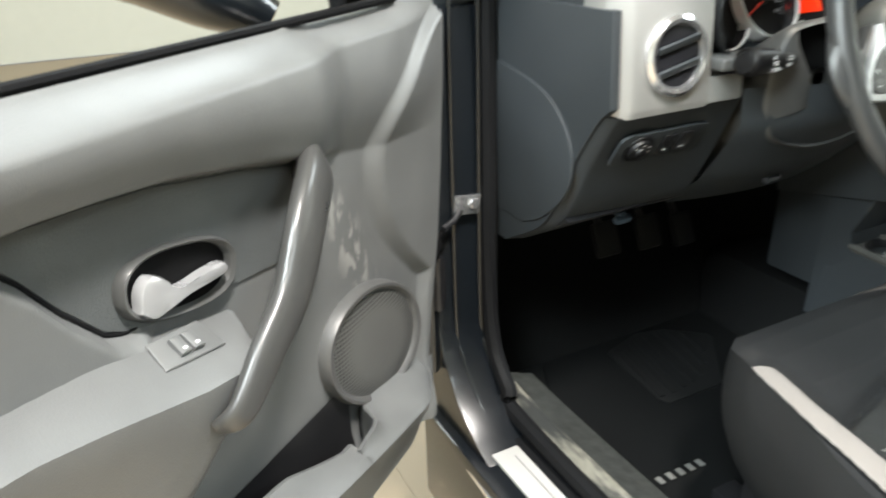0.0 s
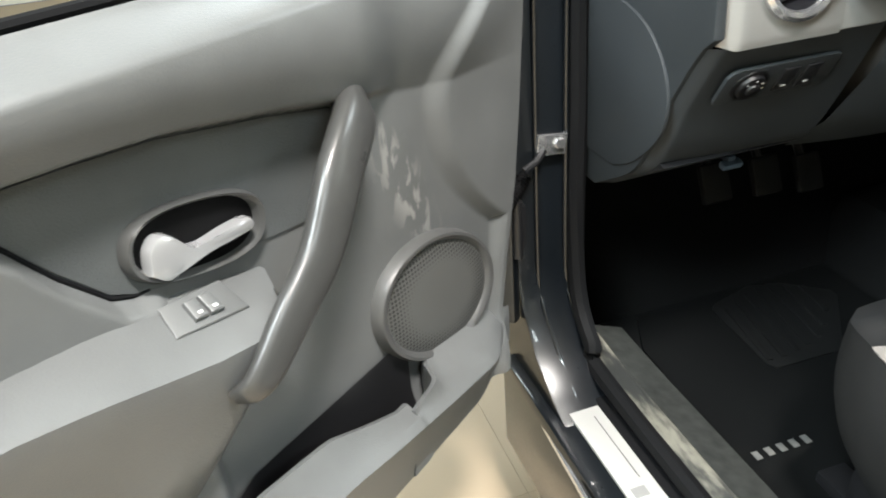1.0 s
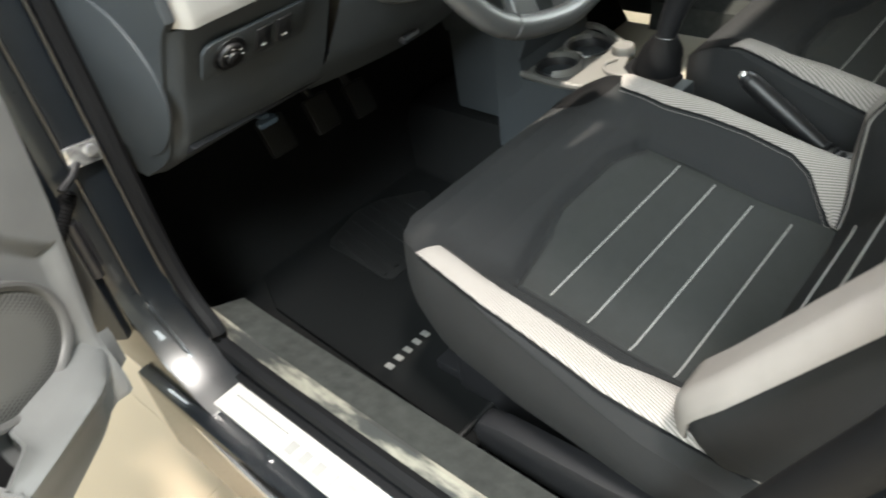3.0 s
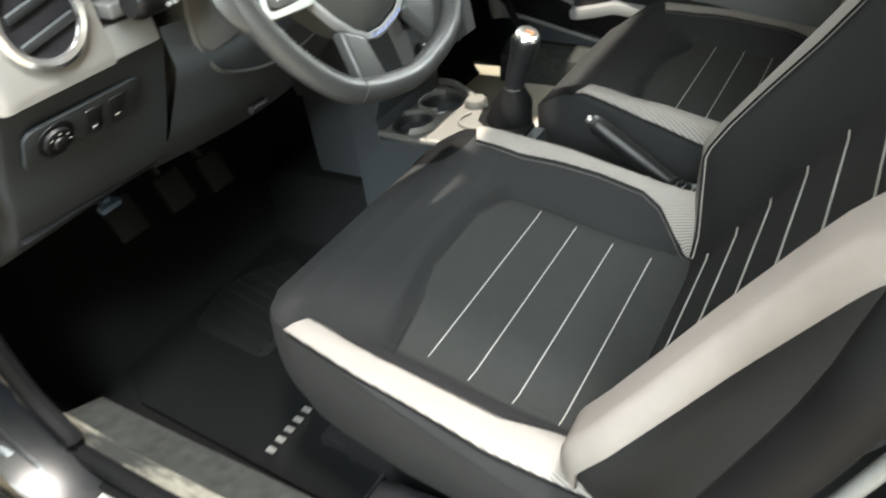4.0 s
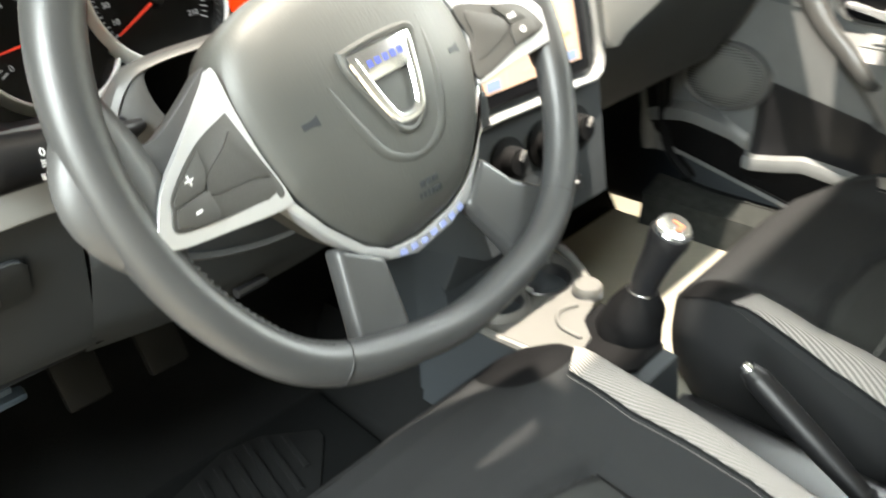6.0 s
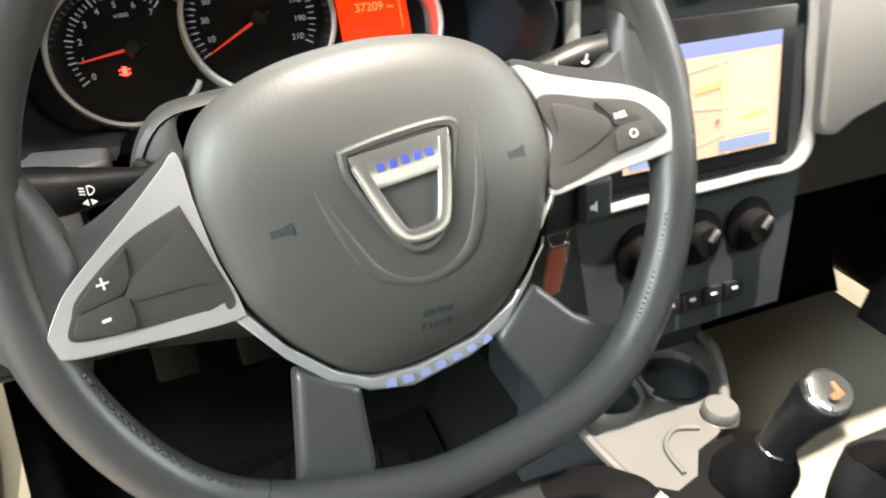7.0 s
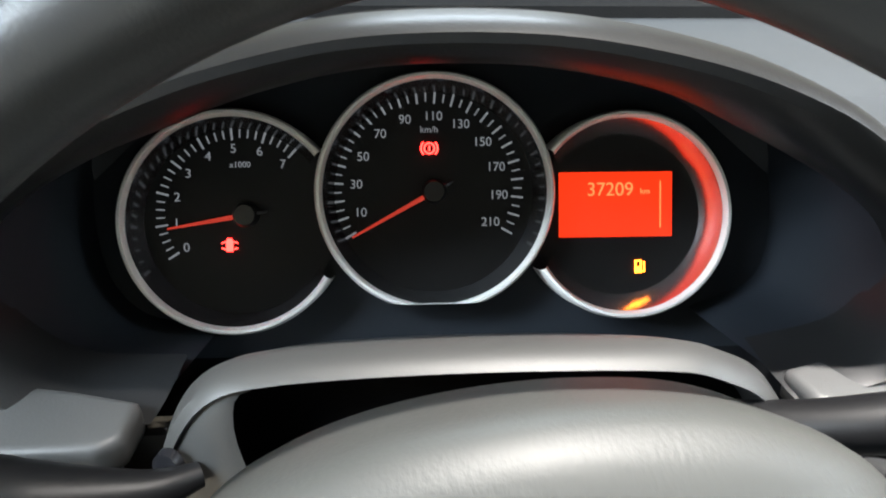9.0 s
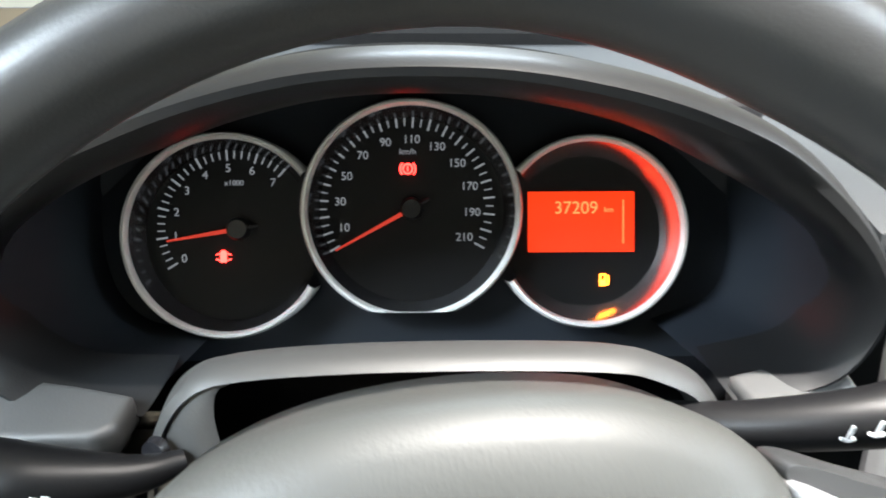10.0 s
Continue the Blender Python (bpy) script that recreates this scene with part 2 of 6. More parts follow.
# ---- helpers of this scene ----
def part(name, bm, material, parent=None, label="", smooth=True, world=None):
    me = bpy.data.meshes.new(name)
    bmesh.ops.recalc_face_normals(bm, faces=bm.faces[:])
    bm.to_mesh(me)
    bm.free()
    me.materials.append(material)
    if smooth:
        me.polygons.foreach_set("use_smooth", [True] * len(me.polygons))
        me.set_sharp_from_angle(angle=radians(38))
    ob = new(name, me)
    if parent is not None:
        ob.parent = parent
    if world is not None:
        ob.matrix_basis = world
    if label:
        ob["label"] = label
    return ob


def thing(name, m, label, category, group="", kind=""):
    ob = new(name)
    ob.empty_display_size = 0.05
    ob.matrix_world = m
    return tagged(ob, label, category, group, kind)


def bevel(bm, width, seg=2, angle=30):
    es = [e for e in bm.edges if len(e.link_faces) == 2 and e.calc_face_angle(0) > radians(angle)]
    bmesh.ops.bevel(bm, geom=es, offset=width, segments=seg, profile=0.6, affect="EDGES", clamp_overlap=True)
    return bm


def box(sx, sy, sz, bev=0.0, m=None, seg=2):
    bm = bmesh.new()
    bmesh.ops.create_cube(bm, size=1, matrix=Matrix.Diagonal((sx, sy, sz, 1)))
    if bev:
        bevel(bm, bev, seg)
    if m is not None:
        bm.transform(m)
    return bm


def prism(points, depth, bev=0.0, m=None, seg=2):
    """A flat outline in x, y, made thick from z 0 to depth."""
    bm = bmesh.new()
    vs = [bm.verts.new((x, y, 0)) for x, y in points]
    f = bm.faces.new(vs)
    r = bmesh.ops.extrude_face_region(bm, geom=[f])
    bmesh.ops.translate(bm, verts=[v for v in r["geom"] if isinstance(v, bmesh.types.BMVert)], vec=(0, 0, depth))
    bmesh.ops.recalc_face_normals(bm, faces=bm.faces[:])
    if bev:
        bevel(bm, bev, seg)
    if m is not None:
        bm.transform(m)
    return bm


def rings(sections, closed=True, caps=True):
    """A skin over rings of points."""
    bm = bmesh.new()
    rows = [[bm.verts.new(p) for p in s] for s in sections]
    n = len(rows[0])
    for a, b in zip(rows, rows[1:]):
        for i in range(n if closed else n - 1):
            j = (i + 1) % n
            bm.faces.new((a[i], a[j], b[j], b[i]))
    if caps and closed:
        bm.faces.new(rows[0])
        bm.faces.new(rows[-1][::-1])
    return bm


def grid(fn, us, vs):
    """A sheet of points fn(u, v)."""
    bm = bmesh.new()
    rows = [[bm.verts.new(fn(u, v)) for v in vs] for u in us]
    for a, b in zip(rows, rows[1:]):
        for i in range(len(vs) - 1):
            bm.faces.new((a[i], a[i + 1], b[i + 1], b[i]))
    return bm


def thick(bm, d):
    bmesh.ops.recalc_face_normals(bm, faces=bm.faces[:])
    bmesh.ops.solidify(bm, geom=bm.faces[:], thickness=d)
    return bm


def curve_pts(pts, n):
    """n + 1 points on a smooth line through pts."""
    p = [Vector(q) for q in pts]
    p = [2 * p[0] - p[1]] + p + [2 * p[-1] - p[-2]]
    out = []
    m = len(p) - 3
    for k in range(n + 1):
        s = k / n * m
        i = min(int(s), m - 1)
        t = s - i
        a, b, c, d = p[i], p[i + 1], p[i + 2], p[i + 3]
        out.append(0.5 * (2 * b + (c - a) * t + (2 * a - 5 * b + 4 * c - d) * t * t + (3 * b - a - 3 * c + d) * t ** 3))
    return out


def tube(pts, r, seg=10, flat=1.0, up=(0, 0, 1), closed=False, n=None):
    """A tube along pts; r one radius or one a point; flat: its height as a share of its width."""
    pts = curve_pts(pts, n) if n else [Vector(p) for p in pts]
    k = len(pts)
    rs = r if isinstance(r, (list, tuple)) else [r] * k
    if len(rs) != k:
        rs = [rs[0] + (rs[-1] - rs[0]) * i / (k - 1) for i in range(k)] if len(rs) == 2 else [float(q) for q in np.interp(np.linspace(0, 1, k), np.linspace(0, 1, len(rs)), rs)]
    secs = []
    for i, p in enumerate(pts):
        a, b = (pts[i - 1], pts[(i + 1) % k]) if closed else (pts[max(0, i - 1)], pts[min(k - 1, i + 1)])
        d = (b - a).normalized()
        side = d.cross(Vector(up))
        side = side.normalized() if side.length > 1e-4 else Vector((1, 0, 0))
        top = side.cross(d)
        secs.append([p + rs[i] * (side * math.cos(2 * math.pi * j / seg) + flat * top * math.sin(2 * math.pi * j / seg)) for j in range(seg)])
    if closed:
        secs.append(secs[0])
        bm = rings(secs, caps=False)
        bmesh.ops.remove_doubles(bm, verts=bm.verts[:], dist=1e-6)
        return bm
    return rings(secs)


def turned(profile, seg=48, m=None, a0=0.0, a1=360.0):
    """A turned shape: profile of (radius, z)."""
    full = abs(a1 - a0) >= 360
    n = seg if full else seg + 1
    secs = []
    for i in range(n):
        a = radians(a0 + (a1 - a0) * i / seg)
        secs.append([Vector((r * math.cos(a), r * math.sin(a), z)) for r, z in profile])
    bm = bmesh.new()
    rows = [[bm.verts.new(p) for p in s] for s in secs]
    for i in range(seg):
        a, b = rows[i], rows[(i + 1) % n]
        for j in range(len(profile) - 1):
            bm.faces.new((a[j], b[j], b[j + 1], a[j + 1]))
    bmesh.ops.remove_doubles(bm, verts=bm.verts[:], dist=1e-6)
    if m is not None:
        bm.transform(m)
    return bm


def lettering(name, text, size, material, parent, m, depth=0.0006, label=""):
    cu = bpy.data.curves.new(name, "FONT")
    cu.body, cu.size, cu.extrude, cu.align_x, cu.align_y = text, size, depth, "CENTER", "CENTER"
    tmp = bpy.data.objects.new(name, cu)
    scene.collection.objects.link(tmp)
    me = bpy.data.meshes.new_from_object(tmp.evaluated_get(bpy.context.evaluated_depsgraph_get()))
    bpy.data.objects.remove(tmp)
    me.name = name
    me.materials.clear()
    me.materials.append(material)
    ob = new(name, me)
    ob.parent = parent
    ob.matrix_basis = m
    if label:
        ob["label"] = label
    return ob


def step(a, b, x):
    t = min(1, max(0, (x - a) / (b - a)))
    return t * t * (3 - 2 * t)


def line(x, *pts):
    return float(np.interp(x, [p[0] for p in pts], [p[1] for p in pts]))


def span(a, b, n):
    return [a + (b - a) * i / n for i in range(n + 1)]


def joined(*bms):
    out = bmesh.new()
    for b in bms:
        me = bpy.data.meshes.new("tmp")
        b.to_mesh(me)
        b.free()
        out.from_mesh(me)
        bpy.data.meshes.remove(me)
    return out


ID = Matrix.Identity(4)
XC = 0.365          # middle of the car

# ---- the hall ----
def slab(name, x0, x1, y0, y1, z0, z1, material, label, cat):
    ob = part(name, box(x1 - x0, y1 - y0, z1 - z0, m=pose((x0 + x1) / 2, (y0 + y1) / 2, (z0 + z1) / 2)), material, smooth=False)
    return tagged(ob, label, cat, kind="structure")


slab("floor", -7, 7, -6, 7, -0.12, -0.008, M_TILE, "pale screed under the tiles", "floor")
slab("wall_west", -7.2, -7, -6, 7, 0, 3.6, M_WALL, "cream painted hall wall", "wall")
slab("wall_east", 7, 7.2, -6, 7, 0, 3.6, M_WALL, "cream painted hall wall", "wall")
slab("wall_north", -7, 7, 7, 7.2, 0, 3.6, M_WALL, "cream painted hall wall", "wall")
slab("wall_south", -7, 7, -6.2, -6, 0, 3.6, M_WALL, "cream painted hall wall", "wall")
slab("ceiling", -7.2, 7.2, -6.2, 7.2, 3.6, 3.7, M_WALL, "white hall ceiling", "ceiling")

# ---- car shell ----
shell = thing("car_body", pose(XC, 0, 0.12), "dark blue car body with the front door standing open", "car")
SH = pose(-XC, 0, -0.12)


def shell_part(name, bm, material, label="", smooth=True):
    bm.transform(SH)
    return part(name, bm, material, shell, label, smooth)


def side(points, x0, x1, bev=0.004):
    """A side-view outline (y, z) made thick from x0 to x1."""
    m = Matrix(((0, 0, 1, x0), (1, 0, 0, 0), (0, 1, 0, 0), (0, 0, 0, 1)))
    return prism(points, x1 - x0, bev, m)


def front(points, y0, y1, bev=0.004):
    """A front-view outline (x, z) made thick from y0 to y1."""
    m = Matrix(((1, 0, 0, 0), (0, 0, 1, y0), (0, 1, 0, 0), (0, 0, 0, 1)))
    return prism(points, y1 - y0, bev, m)


# floor pan with a tunnel, firewall, roof and rear
shell_part("floor_pan", front([(-0.33, 0.16), (1.06, 0.16), (1.06, 0.30), (0.47, 0.30), (0.43, 0.42), (0.28, 0.42), (0.22, 0.30), (-0.33, 0.30)], -1.6, 0.56, 0.01), M_CARPET, "black cabin carpet")
shell_part("firewall", side([(0.50, 0.28), (0.66, 0.55), (0.70, 1.0), (0.78, 1.0), (0.78, 0.28)], -0.36, 1.09, 0), M_CARPET)
# unseen roof, its front edge set to keep the spotlight off the seat
shell_part("roof", side([(0.05, 1.44), (-0.4, 1.475), (-1.6, 1.42), (-1.6, 1.46), (-0.4, 1.515), (0.05, 1.48)], -0.22, 0.95), M_PAINT)
shell_part("rear_wall", side([(-1.62, 0.3), (-1.58, 0.3), (-1.58, 0.95), (-1.62, 0.95)], -0.36, 1.09), M_DASH)
for sx, nm in ((-1, "near"), (1, "far")):
    mx = Matrix.Translation((XC, 0, 0)) @ Matrix.Diagonal((1 if sx < 0 else -1, 1, 1, 1)) @ Matrix.Translation((-XC, 0, 0))
    def both(name, bm, material, label="", mx=mx):
        bm.transform(mx)
        return shell_part(name, bm, material, label)
    # hinge pillar, rising into the windscreen pillar, with the curved foot into the sill
    foot = [(0.70, 0.30), (0.26, 0.30), (0.26, 0.345), (0.30, 0.36), (0.36, 0.40), (0.405, 0.46), (0.425, 0.52), (0.43, 1.0), (0.70, 1.0)]
    both("hinge_pillar", side(foot, -0.47, -0.385, 0.006), M_PAINT, "dark blue lacquered hinge pillar")
    both("windscreen_pillar", tube([(-0.42, 0.52, 0.98), (-0.34, 0.20, 1.30), (-0.24, -0.05, 1.47)], 0.045, 10), M_DASH)
    both("rear_pillar", tube([(-0.43, -0.72, 0.35), (-0.42, -0.72, 0.9), (-0.25, -0.66, 1.46)], 0.055, 10), M_DASH)
    both("roof_rail", tube([(-0.24, -0.05, 1.47), (-0.24, -0.7, 1.47), (-0.25, -1.55, 1.42)], 0.04, 10), M_DASH)
    both("rear_side", side([(-0.76, 0.3), (-1.6, 0.3), (-1.6, 0.98), (-0.76, 0.98)], -0.47, -0.40), M_DASH)
    both("sill", side([(0.45, 0.16), (-1.5, 0.16), (-1.5, 0.345), (0.30, 0.345), (0.45, 0.345)], -0.49, -0.395, 0.008), M_PAINT, "dark lacquered door sill")
    # rubber seal along the opening and sill cover inside, the near one's lit stripe painted pale
    both("door_seal", tube([(-0.385, -0.65, 0.372), (-0.385, 0.25, 0.372), (-0.383, 0.345, 0.41), (-0.380, 0.405, 0.50), (-0.376, 0.42, 0.75), (-0.372, 0.43, 1.02)], 0.0135, 8, n=40), M_RUBBER)
    # solid strip closes the gap; the gap's darkness is its black colour
    both("sill_gap_strip", side([(0.31, 0.335), (-0.66, 0.335), (-0.66, 0.356), (0.30, 0.356)], -0.4075, -0.376, 0.003), M_RUBBER, "black strip filling the dark gap beside the seal")
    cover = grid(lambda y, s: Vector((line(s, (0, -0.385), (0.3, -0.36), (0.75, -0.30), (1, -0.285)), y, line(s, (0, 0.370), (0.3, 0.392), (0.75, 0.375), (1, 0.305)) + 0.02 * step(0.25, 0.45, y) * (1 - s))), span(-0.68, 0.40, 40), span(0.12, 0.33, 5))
    both("sill_cover", cover, M_LITSILL if sx < 0 else M_SIDECARPET, "scuffed sill cover strip, the near one coloured pale as lit")
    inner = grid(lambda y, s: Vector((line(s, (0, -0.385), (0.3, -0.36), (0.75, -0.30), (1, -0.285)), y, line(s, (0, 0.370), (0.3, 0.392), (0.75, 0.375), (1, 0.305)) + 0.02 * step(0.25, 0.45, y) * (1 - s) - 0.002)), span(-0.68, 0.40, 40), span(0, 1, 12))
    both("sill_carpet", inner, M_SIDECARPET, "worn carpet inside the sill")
pillar = [(-0.402, -0.345, 0.385), (-0.408, -0.385, 0.55), (-0.412, -0.456, 0.725), (-0.412, -0.516, 0.868), (-0.410, -0.541, 0.95), (-0.36, -0.62, 1.2), (-0.26, -0.69, 1.45)]
shell_part("pillar_seal", tube(pillar, 0.0150, 12, n=50), M_RUBBER, "black rubber seal on the middle pillar")
shell_part("pillar_trim", tube([(x - 0.004, y - 0.0215, z - 0.008) for x, y, z in pillar], 0.0040, 10, n=50), M_DOOR, "grey edge of the middle pillar")
shell_part("outer_strip", tube([(-0.476, 0.44, 0.322), (-0.494, 0.10, 0.326), (-0.500, -0.4, 0.326), (-0.500, -1.45, 0.326)], 0.0055, 8, n=30), M_SATIN, "bright lower edge strip of the sill")
# nothing is recessed; the slot's shade is painted as a black tube
shell_part("outer_slot_tube", tube([(-0.470, 0.43, 0.335), (-0.4865, 0.10, 0.338), (-0.490, -0.4, 0.338), (-0.490, -1.45, 0.338)], 0.0058, 8, n=30), M_DEEPBLACK, "black tube in place of the sill's dark slot")
boot0, boot1 = Vector((-0.452, 0.430, 0.668)), Vector((-0.500, 0.392, 0.640))
shell_part("cable_boot", tube([boot0.lerp(boot1, q) for q in span(0, 1, 24)], [0.010 + 0.0018 * (k % 2) for k in range(25)], 12), M_DEEPBLACK, "ribbed rubber cable boot")
shell_part("kick_panel", side([(0.64, 0.32), (-0.70, 0.32), (-0.70, 0.47), (0.64, 0.52)], 1.127, 1.142), M_DASH)
shell_part("pillar_panel", side([(-0.40, 0.3), (-0.80, 0.3), (-0.80, 1.05), (-0.40, 1.05)], 1.12, 1.19), M_DASH)
shell_part("windscreen_base", tube([(-0.36, 0.72, 0.98), (XC, 0.80, 0.985), (1.09, 0.72, 0.98)], 0.03, 8, n=12), M_BLACK)
shell_part("roof_lining", side([(0.03, 1.425), (-1.55, 1.405), (-1.55, 1.412), (0.03, 1.435)], -0.24, 0.97, 0), M_WALL, "pale grey roof lining")

plate = thing("sill_plate", pose(-0.432, 0.05, 0.347), "pale brushed metal sill plate with grey lettering", "sill plate")
part("plate", prism([(-0.024, -0.5), (0.024, -0.5), (0.024, 0.230), (0.0215, 0.240), (0.014, 0.247), (0.004, 0.250), (-0.010, 0.249), (-0.018, 0.245), (-0.023, 0.237)], 0.005, 0.0015), M_PLATE, plate)
for k in range(5):
    part("letter_bar", box(0.020, 0.016 if k != 3 else 0.006, 0.0008, 0.0003, pose(-0.004, 0.068 - 0.0285 * k, 0.0053)), M_PLATEBAR, plate, "grey letter-sized bar")

# ---- floor mat ----
fm = thing("floor_mat", pose(-0.02, 0.25, 0.302), "black carpet floor mat with white lettering and a ribbed heel pad", "floor mat")
part("carpet", prism([(-0.25, -0.28), (0.2, -0.28), (0.22, 0.245), (-0.19, 0.245), (-0.23, 0.16)], 0.008, 0.003), M_MAT, fm)
for k in range(5):
    part("letter_bar", box(0.0100, 0.0150, 0.0012, 0.0005, pose(-0.2135 + 0.0205 * k, -0.1075, 0.0088)), M_MATBAR, fm, "white letter-sized bar")
part("heel_pad", prism([(-0.066, 0.030), (0.052, 0.027), (0.066, 0.034), (0.163, 0.150), (0.165, 0.168), (0.098, 0.225), (0.039, 0.240), (-0.050, 0.216), (-0.062, 0.204), (-0.074, 0.045)], 0.004, 0.0018, pose(0, 0, 0.008)), M_PAD, fm, "ribbed black rubber heel pad")
part("bound_edge", tube([(-0.25, -0.28, 0.006), (-0.02, -0.282, 0.006), (0.2, -0.28, 0.006)], 0.005, 8, n=12), M_PAD, fm)
for k in range(7):
    part("rib", box(0.010, (0.15, 0.165, 0.17, 0.17, 0.165, 0.13, 0.08)[k], 0.004, 0.0015, pose(-0.052 + 0.028 * k, 0.122 + 0.006 * k, 0.0135, 0, 0, -10)), M_PAD, fm)


# ---- front seat ----
def cushion_top(x, y):
    a = abs(x)
    c = line(y, (-0.45, 0.478), (-0.35, 0.490), (-0.23, 0.503), (-0.12, 0.526), (-0.06, 0.536), (-0.045, 0.550), (-0.02, 0.564), (0.04, 0.570), (0.085, 0.566), (0.115, 0.556), (0.14, 0.532), (0.155, 0.50), (0.162, 0.47))
    e = line(y, (-0.45, 0.530), (-0.35, 0.537), (-0.25, 0.550), (-0.12, 0.573), (0.015, 0.590), (0.06, 0.580), (0.095, 0.568), (0.12, 0.552), (0.14, 0.53), (0.155, 0.498), (0.162, 0.468))
    e += 0.009 * step(0.0, 0.15, x) * line(y, (-0.28, 0), (-0.12, 1), (0.05, 1), (0.105, 0))
    fy = line(x, (-0.20, -0.085), (-0.16, -0.068), (-0.025, -0.040), (0.10, -0.038), (0.16, -0.050), (0.20, -0.07))
    dx = max(0.0, a - 0.172)
    g = min(abs(y - fy) + 3 * dx, abs(a - 0.176) + 3 * max(0.0, y - fy))
    c -= 0.010 * math.exp(-(g / 0.0055) ** 2)
    z = c + (e - c) * step(0.155, line(y, (-0.32, 0.250), (-0.05, 0.250), (0.04, 0.232)) if x > 0 else 0.228, a) - 0.10 * step(0.255, 0.31, a) * 0.9
    return z


def cushion_half(y, sg=1):
    if sg < 0:
        return line(y, (-0.45, 0.275), (-0.30, 0.275), (-0.12, 0.266), (0.0, 0.248), (0.05, 0.226), (0.085, 0.196), (0.115, 0.152), (0.14, 0.090), (0.162, 0.01))
    return line(y, (-0.45, 0.280), (-0.30, 0.283), (-0.12, 0.279), (0.0, 0.268), (0.05, 0.259), (0.10, 0.243), (0.13, 0.216), (0.15, 0.172), (0.162, 0.10))


def trim_in(y, sg):
    if sg < 0:
        return line(y, (-0.43, 0.170), (-0.35, 0.190), (-0.305, 0.206), (-0.275, 0.217), (-0.245, 0.226), (-0.1, 0.221), (0.02, 0.205))
    return line(y, (-0.43, 0.13), (-0.35, 0.155), (-0.305, 0.188), (-0.275, 0.218), (-0.245, 0.231), (-0.18, 0.233), (-0.06, 0.225), (0.03, 0.220))


def trim_out(y, sg):
    if sg < 0:
        return line(y, (-0.43, 0.262), (-0.25, 0.263), (-0.1, 0.254), (0.02, 0.237))
    return line(y, (-0.43, 0.279), (-0.25, 0.279), (-0.1, 0.272), (0.03, 0.2585))


def seat(m):
    s = thing("front_seat", m, "black cloth front seat with pale bolster trim and light stitch lines", "car seat", "front seats")
    def skin(i, j):
        y = -0.45 + 0.612 * i
        w = cushion_half(y, j)
        x = w * math.sin(j * math.pi / 2)
        z = cushion_top(x, y)
        return Vector((x, y, z))
    top = grid(skin, span(0, 1, 170), span(-1, 1, 160))
    part("cushion", top, M_FABRIC, s)
    def front_seam(x):
        return line(x, (-0.20, -0.085), (-0.16, -0.068), (-0.025, -0.040), (0.10, -0.038), (0.16, -0.050), (0.20, -0.07))
    def centre(i, j):
        x = -0.1725 + 0.345 * j
        y = -0.44 + (front_seam(x) - 0.004 + 0.44) * i
        return Vector((x, y, cushion_top(x, y) + 0.0022 - 0.0035 * step(0.165, 0.1725, abs(x)) - 0.0035 * step(0.975, 1.0, i)))
    part("seat_insert", grid(centre, span(0, 1, 90), span(0, 1, 70)), M_INSERT, s, "dark woven centre panel")
    def skirt(i, j, sg=1):
        y = -0.45 + 0.612 * i
        w = cushion_half(y, sg)
        z0 = cushion_top(w, y)
        return Vector((w + 0.012 * math.sin(j * math.pi) - 0.05 * j * j, y, z0 + (0.37 - z0) * j))
    part("side_panel", grid(skirt, span(0, 1, 50), span(0, 1, 8)), M_FABRIC, s)
    part("side_panel", grid(lambda i, j: (lambda p: Vector((-p.x, p.y, p.z)))(skirt(i, j, -1)), span(0, 1, 50), span(0, 1, 8)), M_FABRIC, s)
    def nose(i, j):
        x = -0.01 + 0.11 * i
        z0 = cushion_top(x, 0.162)
        return Vector((x, 0.162 - 0.05 * j * j, z0 + (0.37 - z0) * j))
    part("front_panel", grid(nose, span(0, 1, 16), span(0, 1, 8)), M_FABRIC, s)
    STITCHES = []
    for sg in (-1, 1):
        def band(i, j):
            y = -0.43 + (0.45 + (0.020 * (j - 0.35) if sg > 0 else -0.012 * (1 - j))) * i
            r0, r1 = trim_in(y, sg), trim_out(y, sg)
            x = r0 + (r1 - r0) * j
            return Vector((sg * x, y, cushion_top(sg * x, y) + 0.0035))
        part("bolster_trim", thick(grid(band, span(0, 1, 60), span(0, 1, 10)), 0.003), M_TRIM, s, "pale grey ribbed trim")
        inner = [band(i, 0.0) for i in span(0.06, 1, 130)]
        part("seam", tube([p + Vector((-sg * 0.001, 0, -0.002)) for p in inner], 0.0017, 6), M_RUBBER, s, "dark twin-stitched seam")
        for off in (-0.0045, 0.0035):
            for k in range(0, 130, 1):
                a, b = inner[k] + Vector((sg * off, 0, 0)), inner[k + 1] + Vector((sg * off, 0, 0))
                if off < 0:
                    a.z, b.z = cushion_top(a.x, a.y) + 0.0006, cushion_top(b.x, b.y) + 0.0006
                STITCHES.append((a, b))
        part("seam", tube([band(i, 1.0) + Vector((sg * 0.001, 0, -0.003)) for i in span(0.06, 1, 40)], 0.0018, 6), M_RUBBER, s, "dark twin-stitched seam")
    tagged(part("stitching", joined(*[tube([a, a.lerp(b, 0.35), a.lerp(b, 0.7)], 0.00045, 4) for a, b in STITCHES]), M_BACKTRIM, s), "rows of short pale stitches", kind="stuff")
    def cap(r, a):
        y = 0.074 + 0.052 * r * math.sin(a)
        x = 0.222 + 0.046 * r * math.cos(a) - 0.25 * (y - 0.074)
        x = min(x, cushion_half(y) * 0.9985)
        return Vector((x, y, cushion_top(x, y) + 0.0042 - 0.003 * r * r))
